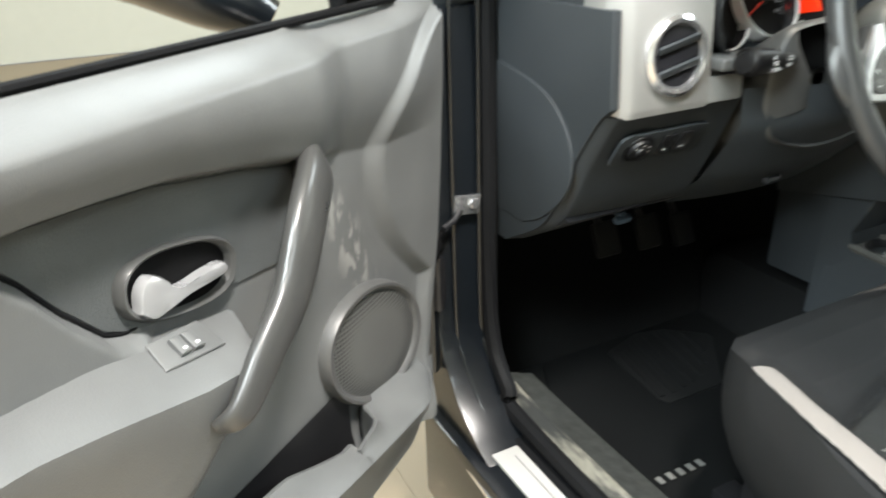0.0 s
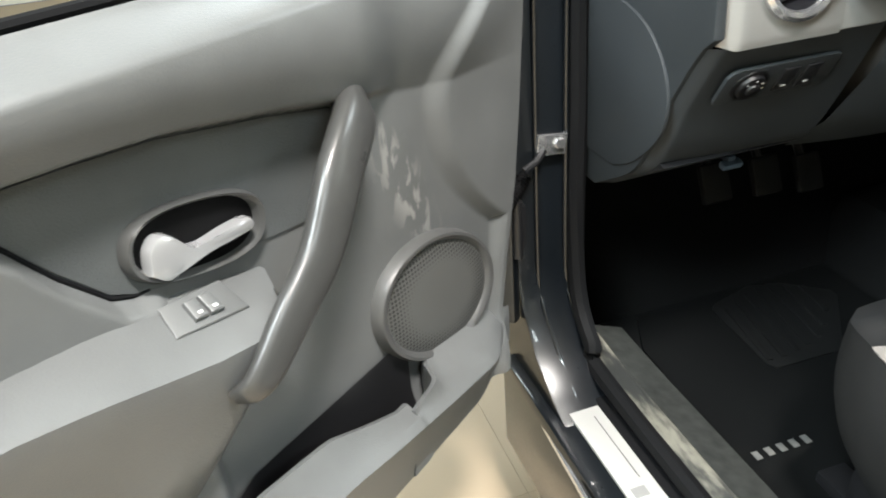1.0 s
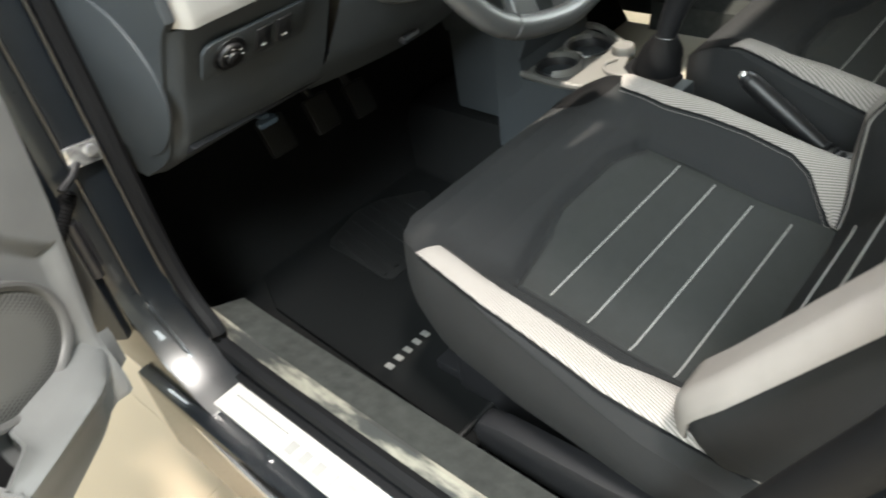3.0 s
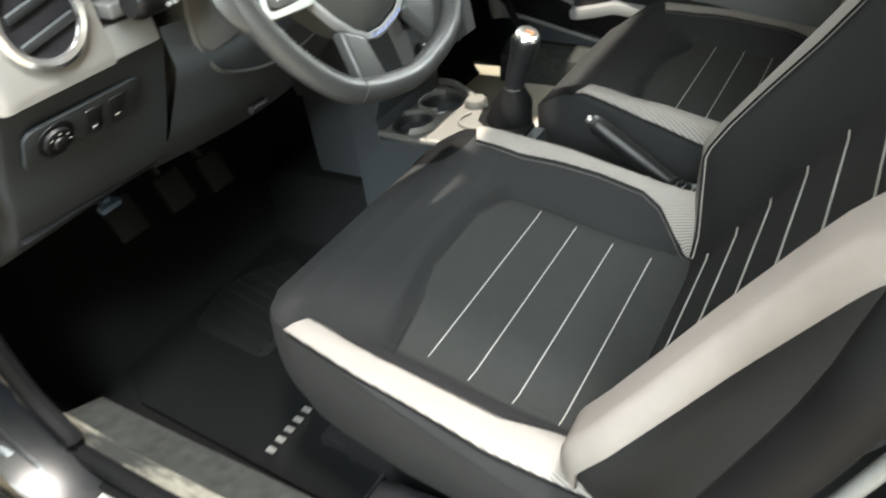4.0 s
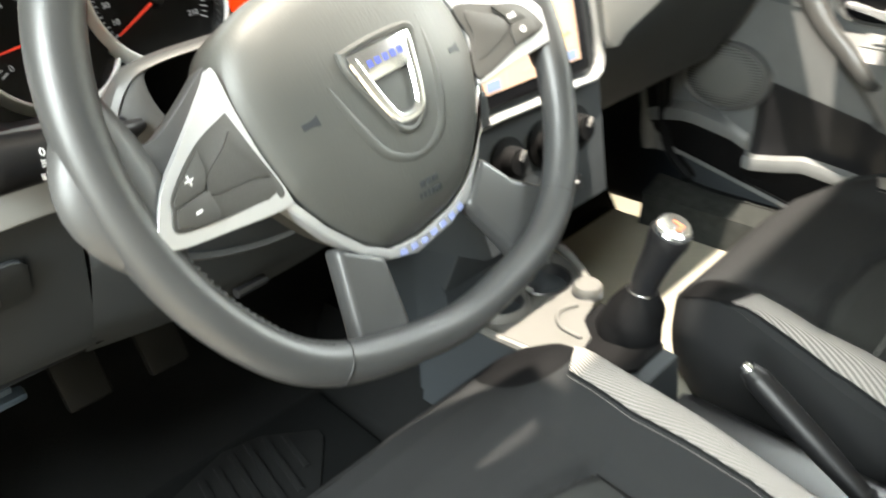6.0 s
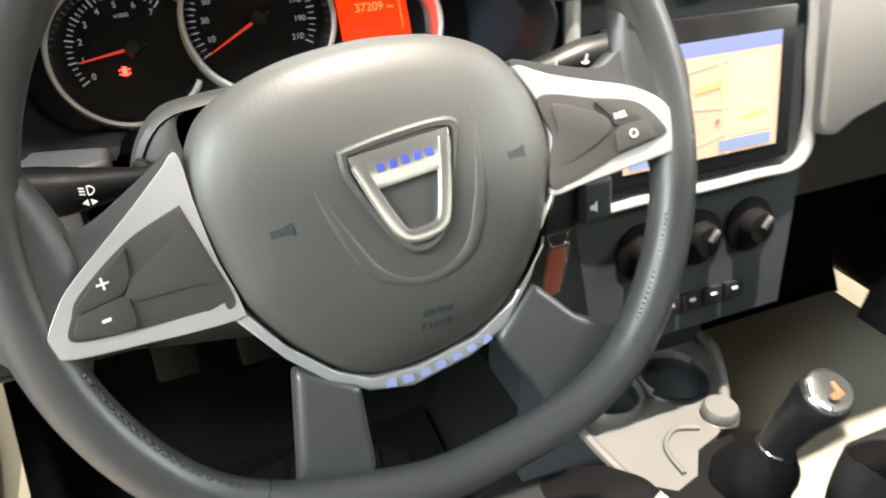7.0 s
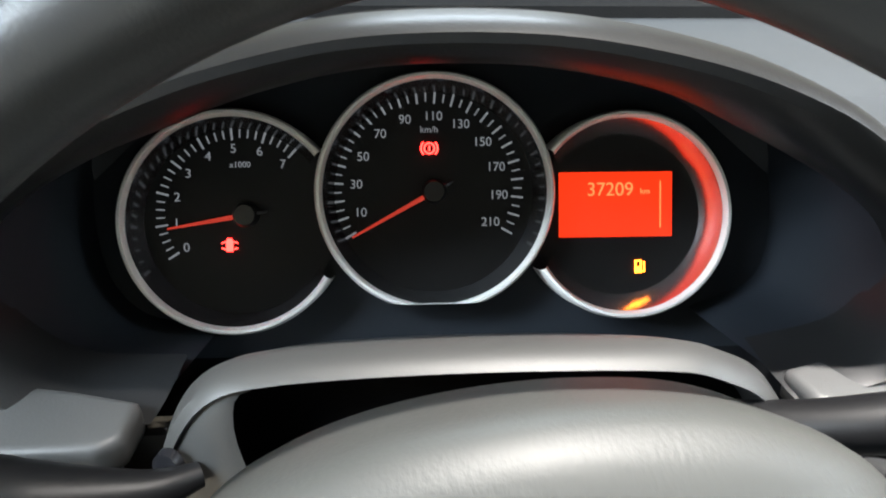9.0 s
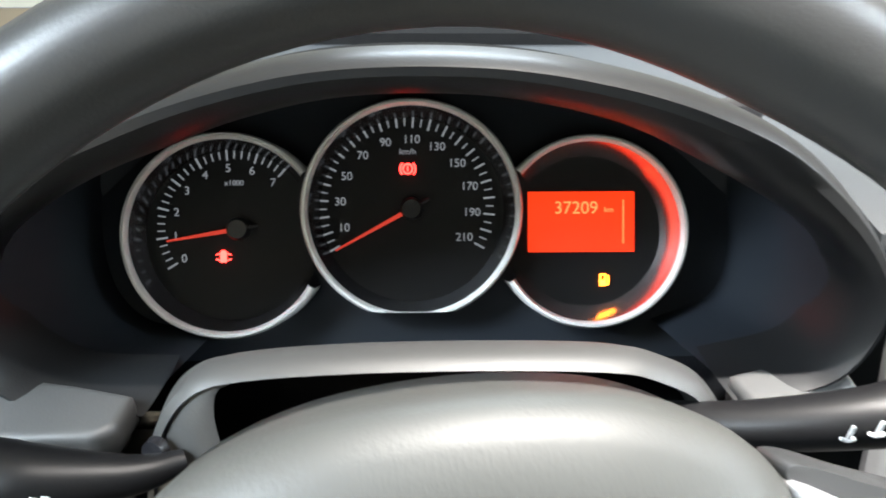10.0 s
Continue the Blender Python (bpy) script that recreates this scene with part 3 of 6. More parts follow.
    # shadow at the front end of the trim, painted as a black patch
    part("bolster_shadow", grid(cap, span(0.02, 1, 10), span(0, 2 * math.pi, 40)), M_DEEPBLACK, s, "black patch for the shadow on the bolster's front corner")
    for y, x0, x1 in ((-0.117, -0.158, 0.162), (-0.173, -0.165, 0.158), (-0.229, -0.168, 0.152), (-0.285, -0.17, 0.146), (-0.340, -0.17, 0.146)):
        part("stitch_line", tube([(x, y, cushion_top(x, y) + 0.0028) for x in span(x0, x1, 20)], 0.0010, 6), M_PIPE, s, "pale stitch line")

    # backrest, leaning back
    B, d, nf = Vector((0, -0.335, 0.49)), Vector((0, -0.552, 0.834)), Vector((0, 0.834, 0.552))
    def half(v):
        return line(v, (0, 0.190), (0.025, 0.226), (0.06, 0.256), (0.10, 0.268), (0.15, 0.272), (0.22, 0.268), (0.3, 0.262), (0.45, 0.262), (0.55, 0.23), (0.60, 0.18), (0.62, 0.13))
    def depth(x, v):
        a = abs(x)
        return (0.084 if x > 0 else 0.062) * (step(0.13, 0.268, a) if x > 0 else step(0.13, 0.225, a)) * line(v, (0, 0.2), (0.04, 0.6), (0.1, 1), (0.4, 0.9), (0.55, 0.5), (0.62, 0.3))
    def back(i, j):
        v = 0.62 * i
        x = half(v) * math.sin(j * math.pi / 2)
        return B + d * v + nf * depth(x, v) + Vector((x, 0, 0))
    part("backrest", grid(back, span(0, 1, 40), span(-1, 1, 50)), M_FABRIC, s)
    def rear(i, j):
        v = 0.62 * i
        x = half(v) * math.sin(j * math.pi / 2)
        return B + d * v - nf * (0.10 - 0.06 * abs(j) ** 3) + Vector((x, 0, 0))
    part("backrest_shell", grid(rear, span(0, 1, 20), span(-1, 1, 24)), M_FABRIC, s)
    for sg in (-1, 1):
        def wall(i, j):
            v = 0.62 * i
            x = half(v)
            return B + d * v + nf * (depth(sg * x, v) * (1 - j) - 0.04 * j) + Vector((sg * (x + 0.012 * math.sin(j * math.pi)), 0, 0))
        part("backrest_side", grid(wall, span(0, 1, 30), span(0, 1, 6)), M_FABRIC, s)
        def strip(i, j):
            v = 0.012 + 0.56 * i
            w = line(v, (0, 0.052), (0.04, 0.038), (0.10, 0.028), (0.2, 0.025), (0.6, 0.024)) if sg > 0 else 0.040
            x = half(v) - w + (w + 0.004) * min(1.0, j / 0.6)
            k = max(0.0, (j - 0.6) / 0.4)
            out = 0.014 * math.sin(k * math.pi / 2)
            return B + d * v + nf * (depth(sg * x, v) + 0.005 - (0.022 if sg < 0 else 0.03) * k) + Vector((sg * (x + out), 0, 0))
        part("backrest_trim", thick(grid(strip, span(0, 1, 40), span(0, 1, 12)), 0.003), M_BACKTRIM, s, "smooth pale grey trim")
        if sg > 0:
            part("seam", tube([strip(i, 0.0) + nf * 0.001 for i in span(0, 1, 40)], 0.0017, 6), M_RUBBER, s, "dark twin-stitched seam")
    for k in range(7):
        v = 0.046 + 0.0585 * k
        part("stitch_line", tube([B + d * v + nf * (depth(x, v) + 0.001) + Vector((x, 0, 0)) for x in span(-0.145, 0.142, 20)], 0.0012, 6), M_PIPE, s, "pale stitch line")
    part("seat_base", box(0.40, 0.40, 0.09, 0.012, pose(0, -0.17, 0.345)), M_BLACK, s)
    for sg in (-1, 1):
        part("seat_rail", box(0.045, 0.50, 0.03, 0.004, pose(sg * 0.17, -0.17, 0.312)), M_BLACK, s)
        part("side_valance", side([(-0.085, 0.345), (-0.075, 0.375), (-0.085, 0.398), (-0.12, 0.408), (-0.25, 0.418), (-0.42, 0.44), (-0.50, 0.45), (-0.50, 0.345)], min(sg * 0.252, sg * 0.285), max(sg * 0.252, sg * 0.285), 0.009), M_BLACK, s, "black plastic side cover")
    return s


driver = seat(pose(0.0, 0, 0))
passenger = copy_thing(driver, pose(0.765, -0.065, -0.046) @ Matrix.Diagonal((-1, 1, 1, 1)))
for ob in passenger.children:
    # this seat is lowered to fit the camera's view; rails and base stay up
    if ob.name.startswith(("seat_rail", "seat_base")):
        ob.location.z += 0.046

# ---- steering wheel ----
WHEEL = pose(0.033, 0.042, 0.955, 90 - 24, 0, 0) @ pose(0, 0, 0, 0, 0, 7) @ pose(0, 0, 0, 0, 4.2, 0)
wheel = thing("steering_wheel", WHEEL, "black leather steering wheel with silver spokes and airbag cover", "steering wheel")


def sag(y):
    """How far the lower half of the cover falls back from the driver."""
    return -1.1 * min(0.0, y + 0.01) ** 2


def rim_r(deg):
    d = abs((deg + 98 + 180) % 360 - 180)
    return 0.1898 + 0.004 * max(0.0, math.cos(radians(deg))) - 0.016 * step(48, 10, d) + 0.0048 * max(0.0, math.sin(radians(deg)))


def rim_p(deg, z=0.0, dr=0.0):
    r = rim_r(deg) + dr
    return Vector((r * math.cos(radians(deg)) - 0.010, r * math.sin(radians(deg)) - 0.001, z + 0.005))


def smooth_loop(pts, n):
    return curve_pts([(*p, 0) for p in pts] + [(*pts[0], 0)], n)[:-1]


def grip(deg):
    """Extra rim thickness at two, shaped to fit the camera's view."""
    return 0.003 * sum(math.exp(-((((deg - c) + 180) % 360 - 180) / 20) ** 2) for c in (58,))


part("rim", tube([rim_p(3 * i, 0, -grip(3 * i)) for i in range(120)], [0.0138 + 0.0024 * max(0.0, math.sin(radians(3 * i))) + 0.0014 * max(0.0, math.cos(radians(3 * i))) + grip(3 * i) for i in range(120)], 16, closed=True, flat=0.95), M_LEATHER, wheel, "black grained leather rim")
for deg in (-132, -50):
    part("seam", tube([rim_p(deg) + Vector((math.cos(radians(deg)) * 0.0140 * math.cos(a), math.sin(radians(deg)) * 0.0140 * math.cos(a), 0.0133 * math.sin(a))) for a in span(0, 2 * math.pi, 20)], 0.0008, 6), M_BLACK, wheel)
for a0, a1 in ((-168, -136), (-46, -24)):
    zig = [rim_p(a0 + (a1 - a0) * k / 40, 0.0075 + 0.0022 * (-1) ** k, -0.0118) for k in range(41)]
    part("lacing", tube(zig, 0.0006, 5), M_GREY, wheel, "zigzag lacing inside the rim")
low_in = [(-0.109, -0.036), (-0.092, -0.066), (-0.071, -0.091), (-0.052, -0.104), (-0.024, -0.109), (0.016, -0.106), (0.044, -0.094), (0.070, -0.068), (0.088, -0.034)]
low_out = [(-0.113, -0.042), (-0.095, -0.072), (-0.077, -0.094), (-0.056, -0.110), (-0.030, -0.119), (0.010, -0.117), (0.037, -0.108), (0.060, -0.084), (0.088, -0.041)]
cover_top = [(0.096, -0.006), (0.094, 0.017), (0.086, 0.038), (0.072, 0.056), (0.045, 0.070), (0.011, 0.077), (-0.021, 0.079), (-0.052, 0.077), (-0.079, 0.070), (-0.099, 0.059), (-0.111, 0.040), (-0.115, 0.018), (-0.113, -0.010)]
loop = smooth_loop(low_in + cover_top, 120)
mid = Vector((-0.010, -0.014, 0))
secs = [[mid + (p - mid) * sc + Vector((0, 0, z)) for p in loop] for sc, z in ((0.965, -0.045), (0.99, -0.012), (0.985, -0.004), (0.96, 0.002), (0.88, 0.008), (0.74, 0.0125), (0.55, 0.0155), (0.30, 0.017), (0.05, 0.0175))]
for sec in secs[1:]:
    for q in sec:
        q.z += sag(q.y) - 0.9 * max(0.0, q.y - 0.03) ** 2
cover = part("airbag_cover", rings(secs), M_BOSS, wheel, "grained dark grey airbag cover")
groove = [p + Vector((0, 0, sag(p.y))) for p in curve_pts([(-0.060, 0.030, 0.0140), (-0.054, 0.0, 0.0156), (-0.045, -0.028, 0.0158), (-0.034, -0.046, 0.015), (-0.010, -0.056, 0.0142), (0.016, -0.050, 0.015), (0.030, -0.028, 0.0158), (0.038, 0.0, 0.0156), (0.041, 0.026, 0.0145)], 40)]
part("raised_edge", tube(groove, [0.001, 0.0045, 0.005, 0.0045, 0.001], 8, flat=0.45), M_BOSS, cover)
bezel = smooth_loop([(-0.040, 0.024), (-0.006, 0.026), (0.027, 0.024), (0.028, 0.012), (0.018, -0.012), (0.009, -0.032), (-0.006, -0.041), (-0.020, -0.036), (-0.030, -0.016), (-0.040, 0.010)], 60)
bc = Vector((-0.007, -0.006, 0))
emblem = part("emblem_surround", rings([[bc + (p - bc) * k + Vector((0, 0, z)) for p in bezel] for k, z in ((1.02, 0.013), (1.0, 0.0185), (0.95, 0.0200), (0.88, 0.0195), (0.86, 0.0172), (0.1, 0.0172))]), M_BOSS, cover)
U = [(-0.032, 0.015), (-0.026, -0.008), (-0.0205, -0.024), (-0.016, -0.0295), (-0.0065, -0.031), (0.003, -0.0295), (0.0075, -0.024), (0.013, -0.008), (0.019, 0.015)]
part("emblem", joined(tube([(x, y, 0.0195) for x, y in U], 0.0042, 8, flat=0.6, n=24), prism([(-0.036, 0.0195), (-0.034, 0.006), (-0.029, -0.001), (0.015, -0.001), (0.021, 0.006), (0.023, 0.0195)], 0.0035, 0.001, pose(0, 0, 0.0172))), M_SATIN, cover, "chrome trapezoid emblem")
M_BLUE = mat("blue_mark", (0.05, 0.07, 0.32), 0.4)
for k in range(5):
    part("emblem_bar", box(0.0042, 0.0048, 0.0008, 0, pose(-0.0205 + 0.0072 * k, 0.0098, 0.0209)), M_BLUE, cover, "blue letter-sized bar")
for y, z, rx, xs, w in ((-0.0764, 0.0139, 9.4, (-0.0155, -0.0090, -0.0025), 0.0052), (-0.0842, 0.0124, 12, (-0.0195, -0.0155, -0.0115, -0.0075, -0.0035, 0.0005), 0.0030)):
    for x in xs:
        part("moulded_bar", box(w, 0.0042, 0.0009, 0.0002, pose(x, y - 0.094 * (x + 0.009), z + sag(y), rx + 8, 0, -5)), M_DASH, cover)
for x, sg, hy in ((-0.078, 1, -0.006), (0.063, -1, -0.007)):
    part("horn_mark", prism([(-0.006, -0.002), (0.001, -0.002), (0.006, -0.0035), (0.006, 0.0035), (0.001, 0.002), (-0.006, 0.002)], 0.0008, 0, pose(x, hy, 0.0136 if sg > 0 else 0.0128, 0, -sg * 9, 0)), M_DASH, cover)
for dy in (0, 0.006):
    part("mark_bar", box(0.016, 0.0035, 0.0008, 0, pose(-0.004, -0.078 - dy, 0.0100 + sag(-0.078 - dy), 24, 0, 0)), M_DASH, cover)
left_wing = [(-0.112, 0.046), (-0.122, 0.040), (-0.140, 0.027), (-0.160, 0.0135), (-0.178, 0.001), (-0.187, -0.009), (-0.193, -0.018), (-0.194, -0.024), (-0.186, -0.0295), (-0.161, -0.0345), (-0.113, -0.042), (-0.107, -0.036), (-0.111, -0.007), (-0.112, 0.022)]
right_wing = [(0.083, 0.040), (0.105, 0.029), (0.127, 0.0195), (0.153, 0.0085), (0.170, -0.004), (0.180, -0.020), (0.187, -0.032), (0.183, -0.0375), (0.168, -0.0385), (0.115, -0.040), (0.088, -0.041), (0.086, -0.034), (0.094, -0.006), (0.092, 0.017)]
def wing_lift(x):
    return 0.17 * max(0.0, abs(x + 0.01) - 0.105)


strip = low_out + low_in[::-1]
def rounded(pts, n):
    return [(p.x, p.y) for p in smooth_loop(pts, n)]


for pts in (rounded(left_wing[::-1], 70), rounded(right_wing[::-1], 70), strip):
    bm = prism(pts, 0.012, 0.0028, pose(0, 0, -0.009), 3)
    for v in bm.verts:
        v.co.z += wing_lift(v.co.x) + (sag(v.co.y) if pts is strip else 0.0)
    part("spoke_trim", bm, M_SILVER, wheel, "satin silver spoke trim")
M_BLUEGREY = mat("blue_grey_mark", (0.16, 0.19, 0.36), 0.4)
for k in range(7):
    x = -0.043 + 0.0108 * k
    y = line(x, (-0.045, -0.1110), (-0.024, -0.1142), (0.010, -0.1122), (0.024, -0.1100))
    part("mark_bar", box(0.0062, 0.0042, 0.0008, 0, pose(x, y, 0.0034 + sag(y), 0, 0, line(x, (-0.045, -14), (-0.02, 0), (0.024, 12)))), M_BLUEGREY, wheel, "blue-grey letter-sized bar")


def raised(pts, z0, h, bev, material, name, parent, label=""):
    area = sum(p[0] * q[1] - q[0] * p[1] for p, q in zip(pts, pts[1:] + pts[:1]))
    bm = prism(rounded(pts if area > 0 else pts[::-1], 8 * len(pts)), h, bev, pose(0, 0, z0))
    for v in bm.verts:
        v.co.z += wing_lift(v.co.x)
    return part(name, bm, material, parent, label)


M_POD = mat("switch_pod_plastic", (0.036, 0.035, 0.033), 0.48, grain=0.2, grain_scale=900)
PODS = (
    (-1, [(-0.119, 0.022), (-0.147, 0.0135), (-0.173, -0.002), (-0.180, -0.011), (-0.183, -0.022), (-0.157, -0.0275), (-0.130, -0.031), (-0.110, -0.034), (-0.114, -0.005)],
     [(-0.149, 0.011), (-0.1705, -0.0025), (-0.1770, -0.0100), (-0.1575, -0.0085), (-0.1515, -0.0015)],
     [(-0.1775, -0.0115), (-0.1805, -0.0210), (-0.158, -0.0260), (-0.155, -0.0155), (-0.1575, -0.010)],
     [(-0.155, -0.0085), (-0.150, -0.003), (-0.132, 0.006), (-0.123, 0.012), (-0.117, 0.004), (-0.113, -0.020), (-0.124, -0.0175), (-0.150, -0.0150), (-0.1555, -0.0125)],
     (("+", -0.163, -0.002, 0.012), ("-", -0.167, -0.0165, 0.016)),
     [(-0.112, 0.050), (-0.140, 0.035), (-0.165, 0.025), (-0.186, 0.029), (-0.192, 0.0), (-0.150, 0.0), (-0.110, 0.025)]),
    (1, [(0.093, 0.019), (0.127, 0.0085), (0.154, -0.0020), (0.168, -0.0205), (0.165, -0.027), (0.134, -0.0300), (0.087, -0.037), (0.0955, -0.006)],
     [(0.126, 0.007), (0.144, 0.000), (0.153, -0.012), (0.1365, -0.0115), (0.134, -0.005)],
     [(0.136, -0.0135), (0.154, -0.0140), (0.1595, -0.0225), (0.157, -0.0255), (0.133, -0.0275)],
     [(0.100, 0.012), (0.118, 0.004), (0.131, -0.004), (0.1335, -0.011), (0.129, -0.0155), (0.108, -0.023), (0.094, -0.024), (0.099, -0.004)],
     (("RES", 0.1395, -0.0062, 0.0055), ("O", 0.1455, -0.0195, 0.0075)),
     [(0.085, 0.044), (0.112, 0.034), (0.140, 0.025), (0.162, 0.031), (0.175, 0.0), (0.140, 0.0), (0.088, 0.025)]),
)
for sg, base, upper, lower, paddle, marks, fairing in PODS:
    raised(fairing, -0.022, 0.018, 0.006, M_LEATHER, "spoke_fairing", wheel)
    pod = raised(base, 0.0010, 0.0030, 0.0008, M_POD, "button_pod", wheel, "dark grey switch pod")
    raised(upper, 0.0030, 0.0026, 0.0008, M_POD, "button", pod, "grey push button")
    raised(lower, 0.0030, 0.0026, 0.0008, M_POD, "button", pod, "grey push button")
    raised(paddle, 0.0030, 0.0020, 0.0012, M_POD, "raised_centre", pod)
    for text, x, y, size in marks:
        lettering("button_mark", text, size, M_WHITE, pod, pose(x, y, 0.0059 + wing_lift(x), 0, -9.6 * sg, 0), 0.0003)
    a0, a1 = ((-16, 22), (158, 196))[sg < 0]
    part("rim_joint", rings([[rim_p(a, 0, -0.004) + Vector((-sg * 0.028 * s * math.cos(w), 0, 0.013 * math.sin(w) - 0.004)) for w in [2 * math.pi * k / 12 for k in range(12)]] for a, s in [(a0 + (a1 - a0) * q / 12, math.sin(math.pi * (q + 0.3) / 12.6)) for q in range(13)]]), M_LEATHER, wheel)
part("lower_spoke", prism([(-0.092, -0.080), (-0.060, -0.104), (-0.066, -0.150), (-0.078, -0.175), (-0.115, -0.160), (-0.106, -0.130)], 0.018, 0.006, pose(0, 0, -0.022), 3), M_LEATHER, wheel)
part("lower_spoke", prism([(0.028, -0.112), (0.062, -0.088), (0.085, -0.118), (0.115, -0.140), (0.095, -0.170), (0.055, -0.178), (0.045, -0.150)][::-1], 0.018, 0.006, pose(0, 0, -0.022), 3), M_LEATHER, wheel)
part("hub", turned([(0.0, -0.05), (0.07, -0.05), (0.06, -0.085), (0.0, -0.085)], 32), M_BLACK, wheel)

# ---- instrument cluster ----
CLU = pose(0, 0.270, 0.993, 90 - 25.7, 0, 0)
clu = thing("instrument_cluster", CLU, "black instrument cluster with chrome-ringed dials and lit red lamps", "instrument cluster")
K = 0.058 / 204


def cxy(px, py):
    return (px - 797) * K, (368 - py) * K


part("backing_plate", prism([(-0.20, -0.085), (0.19, -0.085), (0.20, 0.02), (0.12, 0.055), (0.06, 0.075), (-0.06, 0.075), (-0.12, 0.055), (-0.20, 0.02)], 0.006, 0.002, pose(0, 0, -0.028)), M_BOWL, clu)
FACE = -0.0165
T0, S0, D0 = cxy(450, 415), cxy(797, 368), cxy(1135, 411)
RT, RS, RD = 0.0530, 0.0572, 0.0502


def ring_profile(r):
    return [(r - 0.0020, -0.0034), (r - 0.0020, -0.0006), (r - 0.0008, 0.0012), (r + 0.0006, 0.0010), (r + 0.0018, -0.0014), (r + 0.0022, -0.026)]


def dial(name, c, r, a0, a1, cut=None, wide=0.0056):
    m = pose(c[0], c[1], 0)
    prof = ring_profile(r)
    bm = turned(prof, 120, m, a0, a1)
    face = turned([(0, FACE), (r - 0.004, FACE)], 72, m)
    wall = turned([(r - wide, FACE), (r - 0.68 * wide - 0.0006, -0.012), (r - 0.24 * wide - 0.0014, -0.0060), (r - 0.0020, -0.0032)], 120, m, a0, a1)
    if cut is not None:
        for b in (bm, face, wall):
            for v in b.verts:
                if v.co.y < cut:
                    v.co.y = cut + (v.co.y - cut) * 0.06
    part(name + "_ring", bm, M_RING, clu, "chrome dial ring")
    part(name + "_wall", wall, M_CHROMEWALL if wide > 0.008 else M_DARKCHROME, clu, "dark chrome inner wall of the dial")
    return part(name + "_face", face, M_DIAL, clu, "black dial face")


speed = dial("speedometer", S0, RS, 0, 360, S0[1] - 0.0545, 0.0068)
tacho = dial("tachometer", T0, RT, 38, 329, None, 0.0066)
disp = dial("display", D0, RD, -149, 141, None, 0.0088)


def ticks(face, c, r, v0, v1, n, long_every, a0, a1):
    for i in range(n + 1):
        a = radians(a0 + (a1 - a0) * i / n)
        big = i % long_every == 0
        ln, w = (0.0062, 0.0010) if big else (0.0042, 0.0007)
        rr = r - 0.0105
        m = pose(c[0] + rr * math.cos(a), c[1] + rr * math.sin(a), FACE + 0.0004, 0, 0, math.degrees(a))
        part("tick", box(ln, w, 0.0003, 0, m), M_MARK, face, smooth=False)


def numerals(face, c, r, items):
    for text, deg, size in items:
        a = radians(deg)
        lettering("numeral", text, size, M_MARK, face, pose(c[0] + r * math.cos(a), c[1] + r * math.sin(a), FACE + 0.0004), 0.0002)


# speedometer: 0 at the lower left, 210 at the lower right
S1 = (S0[0] - 0.0032, S0[1] + 0.0024)


def sp(v):
    return 199.4 - (v - 10) * 1.142


ticks(speed, S1, 0.0563, 0, 210, 42, 2, sp(0), sp(210))
numerals(speed, S1, 0.0363, [(str(v), sp(v), 0.0064) for v in range(10, 220, 20)])
lettering("numeral", "km/h", 0.0046, M_MARK, speed, pose(S0[0] - 0.0023, S0[1] + 0.0319, FACE + 0.0004), 0.0002)
T1 = (-0.0973, -0.0090)


def tc(v):
    return 212 - v / 7 * 163.5


ticks(tacho, T1, 0.0501, 0, 7, 28, 4, tc(0), tc(7))
numerals(tacho, T1, 0.0322, [(str(v), tc(v), 0.0064) for v in range(0, 8)])
lettering("numeral", "x1000", 0.0042, M_MARK, tacho, pose(-0.0971, 0.0151, FACE + 0.0004), 0.0002)


def needle(face, c, deg, r):
    a = radians(deg)
    u = Vector((math.cos(a), math.sin(a), 0))
    o = Vector((c[0], c[1], FACE + 0.006))
    part("needle", tube([o + u * 0.005, o + u * 0.012, o + u * r], [0.0012, 0.0011, 0.0005], 6, flat=0.5), M_NEEDLE, face, "red needle")
    part("needle_tail", tube([o - u * 0.011, o], [0.0008, 0.0012], 6, flat=0.5), M_BLACK, face)
    part("needle_hub", turned([(0.0, 0.0085), (0.005, 0.0085), (0.0062, 0.006), (0.0062, 0.0)], 24, pose(c[0], c[1], FACE)), M_BLACK, face)


needle(speed, (-0.0004, 0.0006), 208.7, 0.0470)
needle(tacho, (-0.0942, -0.0100), 189.5, 0.0385)
sx, sy = 0.0933, -0.0070
part("display_screen", box(0.0590, 0.0333, 0.001, 0.0003, pose(sx, sy, FACE + 0.001)), M_LCD, disp, "lit orange display")
M_LCDMARK = glow("display_digit", (1.0, 0.22, 0.06), 1.3)
lettering("display_digit", "37209", 0.0098, M_LCDMARK, disp, pose(sx - 0.003, sy + 0.0075, FACE + 0.0018), 0.0002)
lettering("display_digit", "km", 0.0042, M_LCDMARK, disp, pose(sx + 0.0152, sy + 0.0066, FACE + 0.0018), 0.0002)
part("gauge_bar", box(0.0006, 0.024, 0.0004, 0, pose(sx + 0.0232, sy, FACE + 0.0018)), M_LCDMARK, disp)


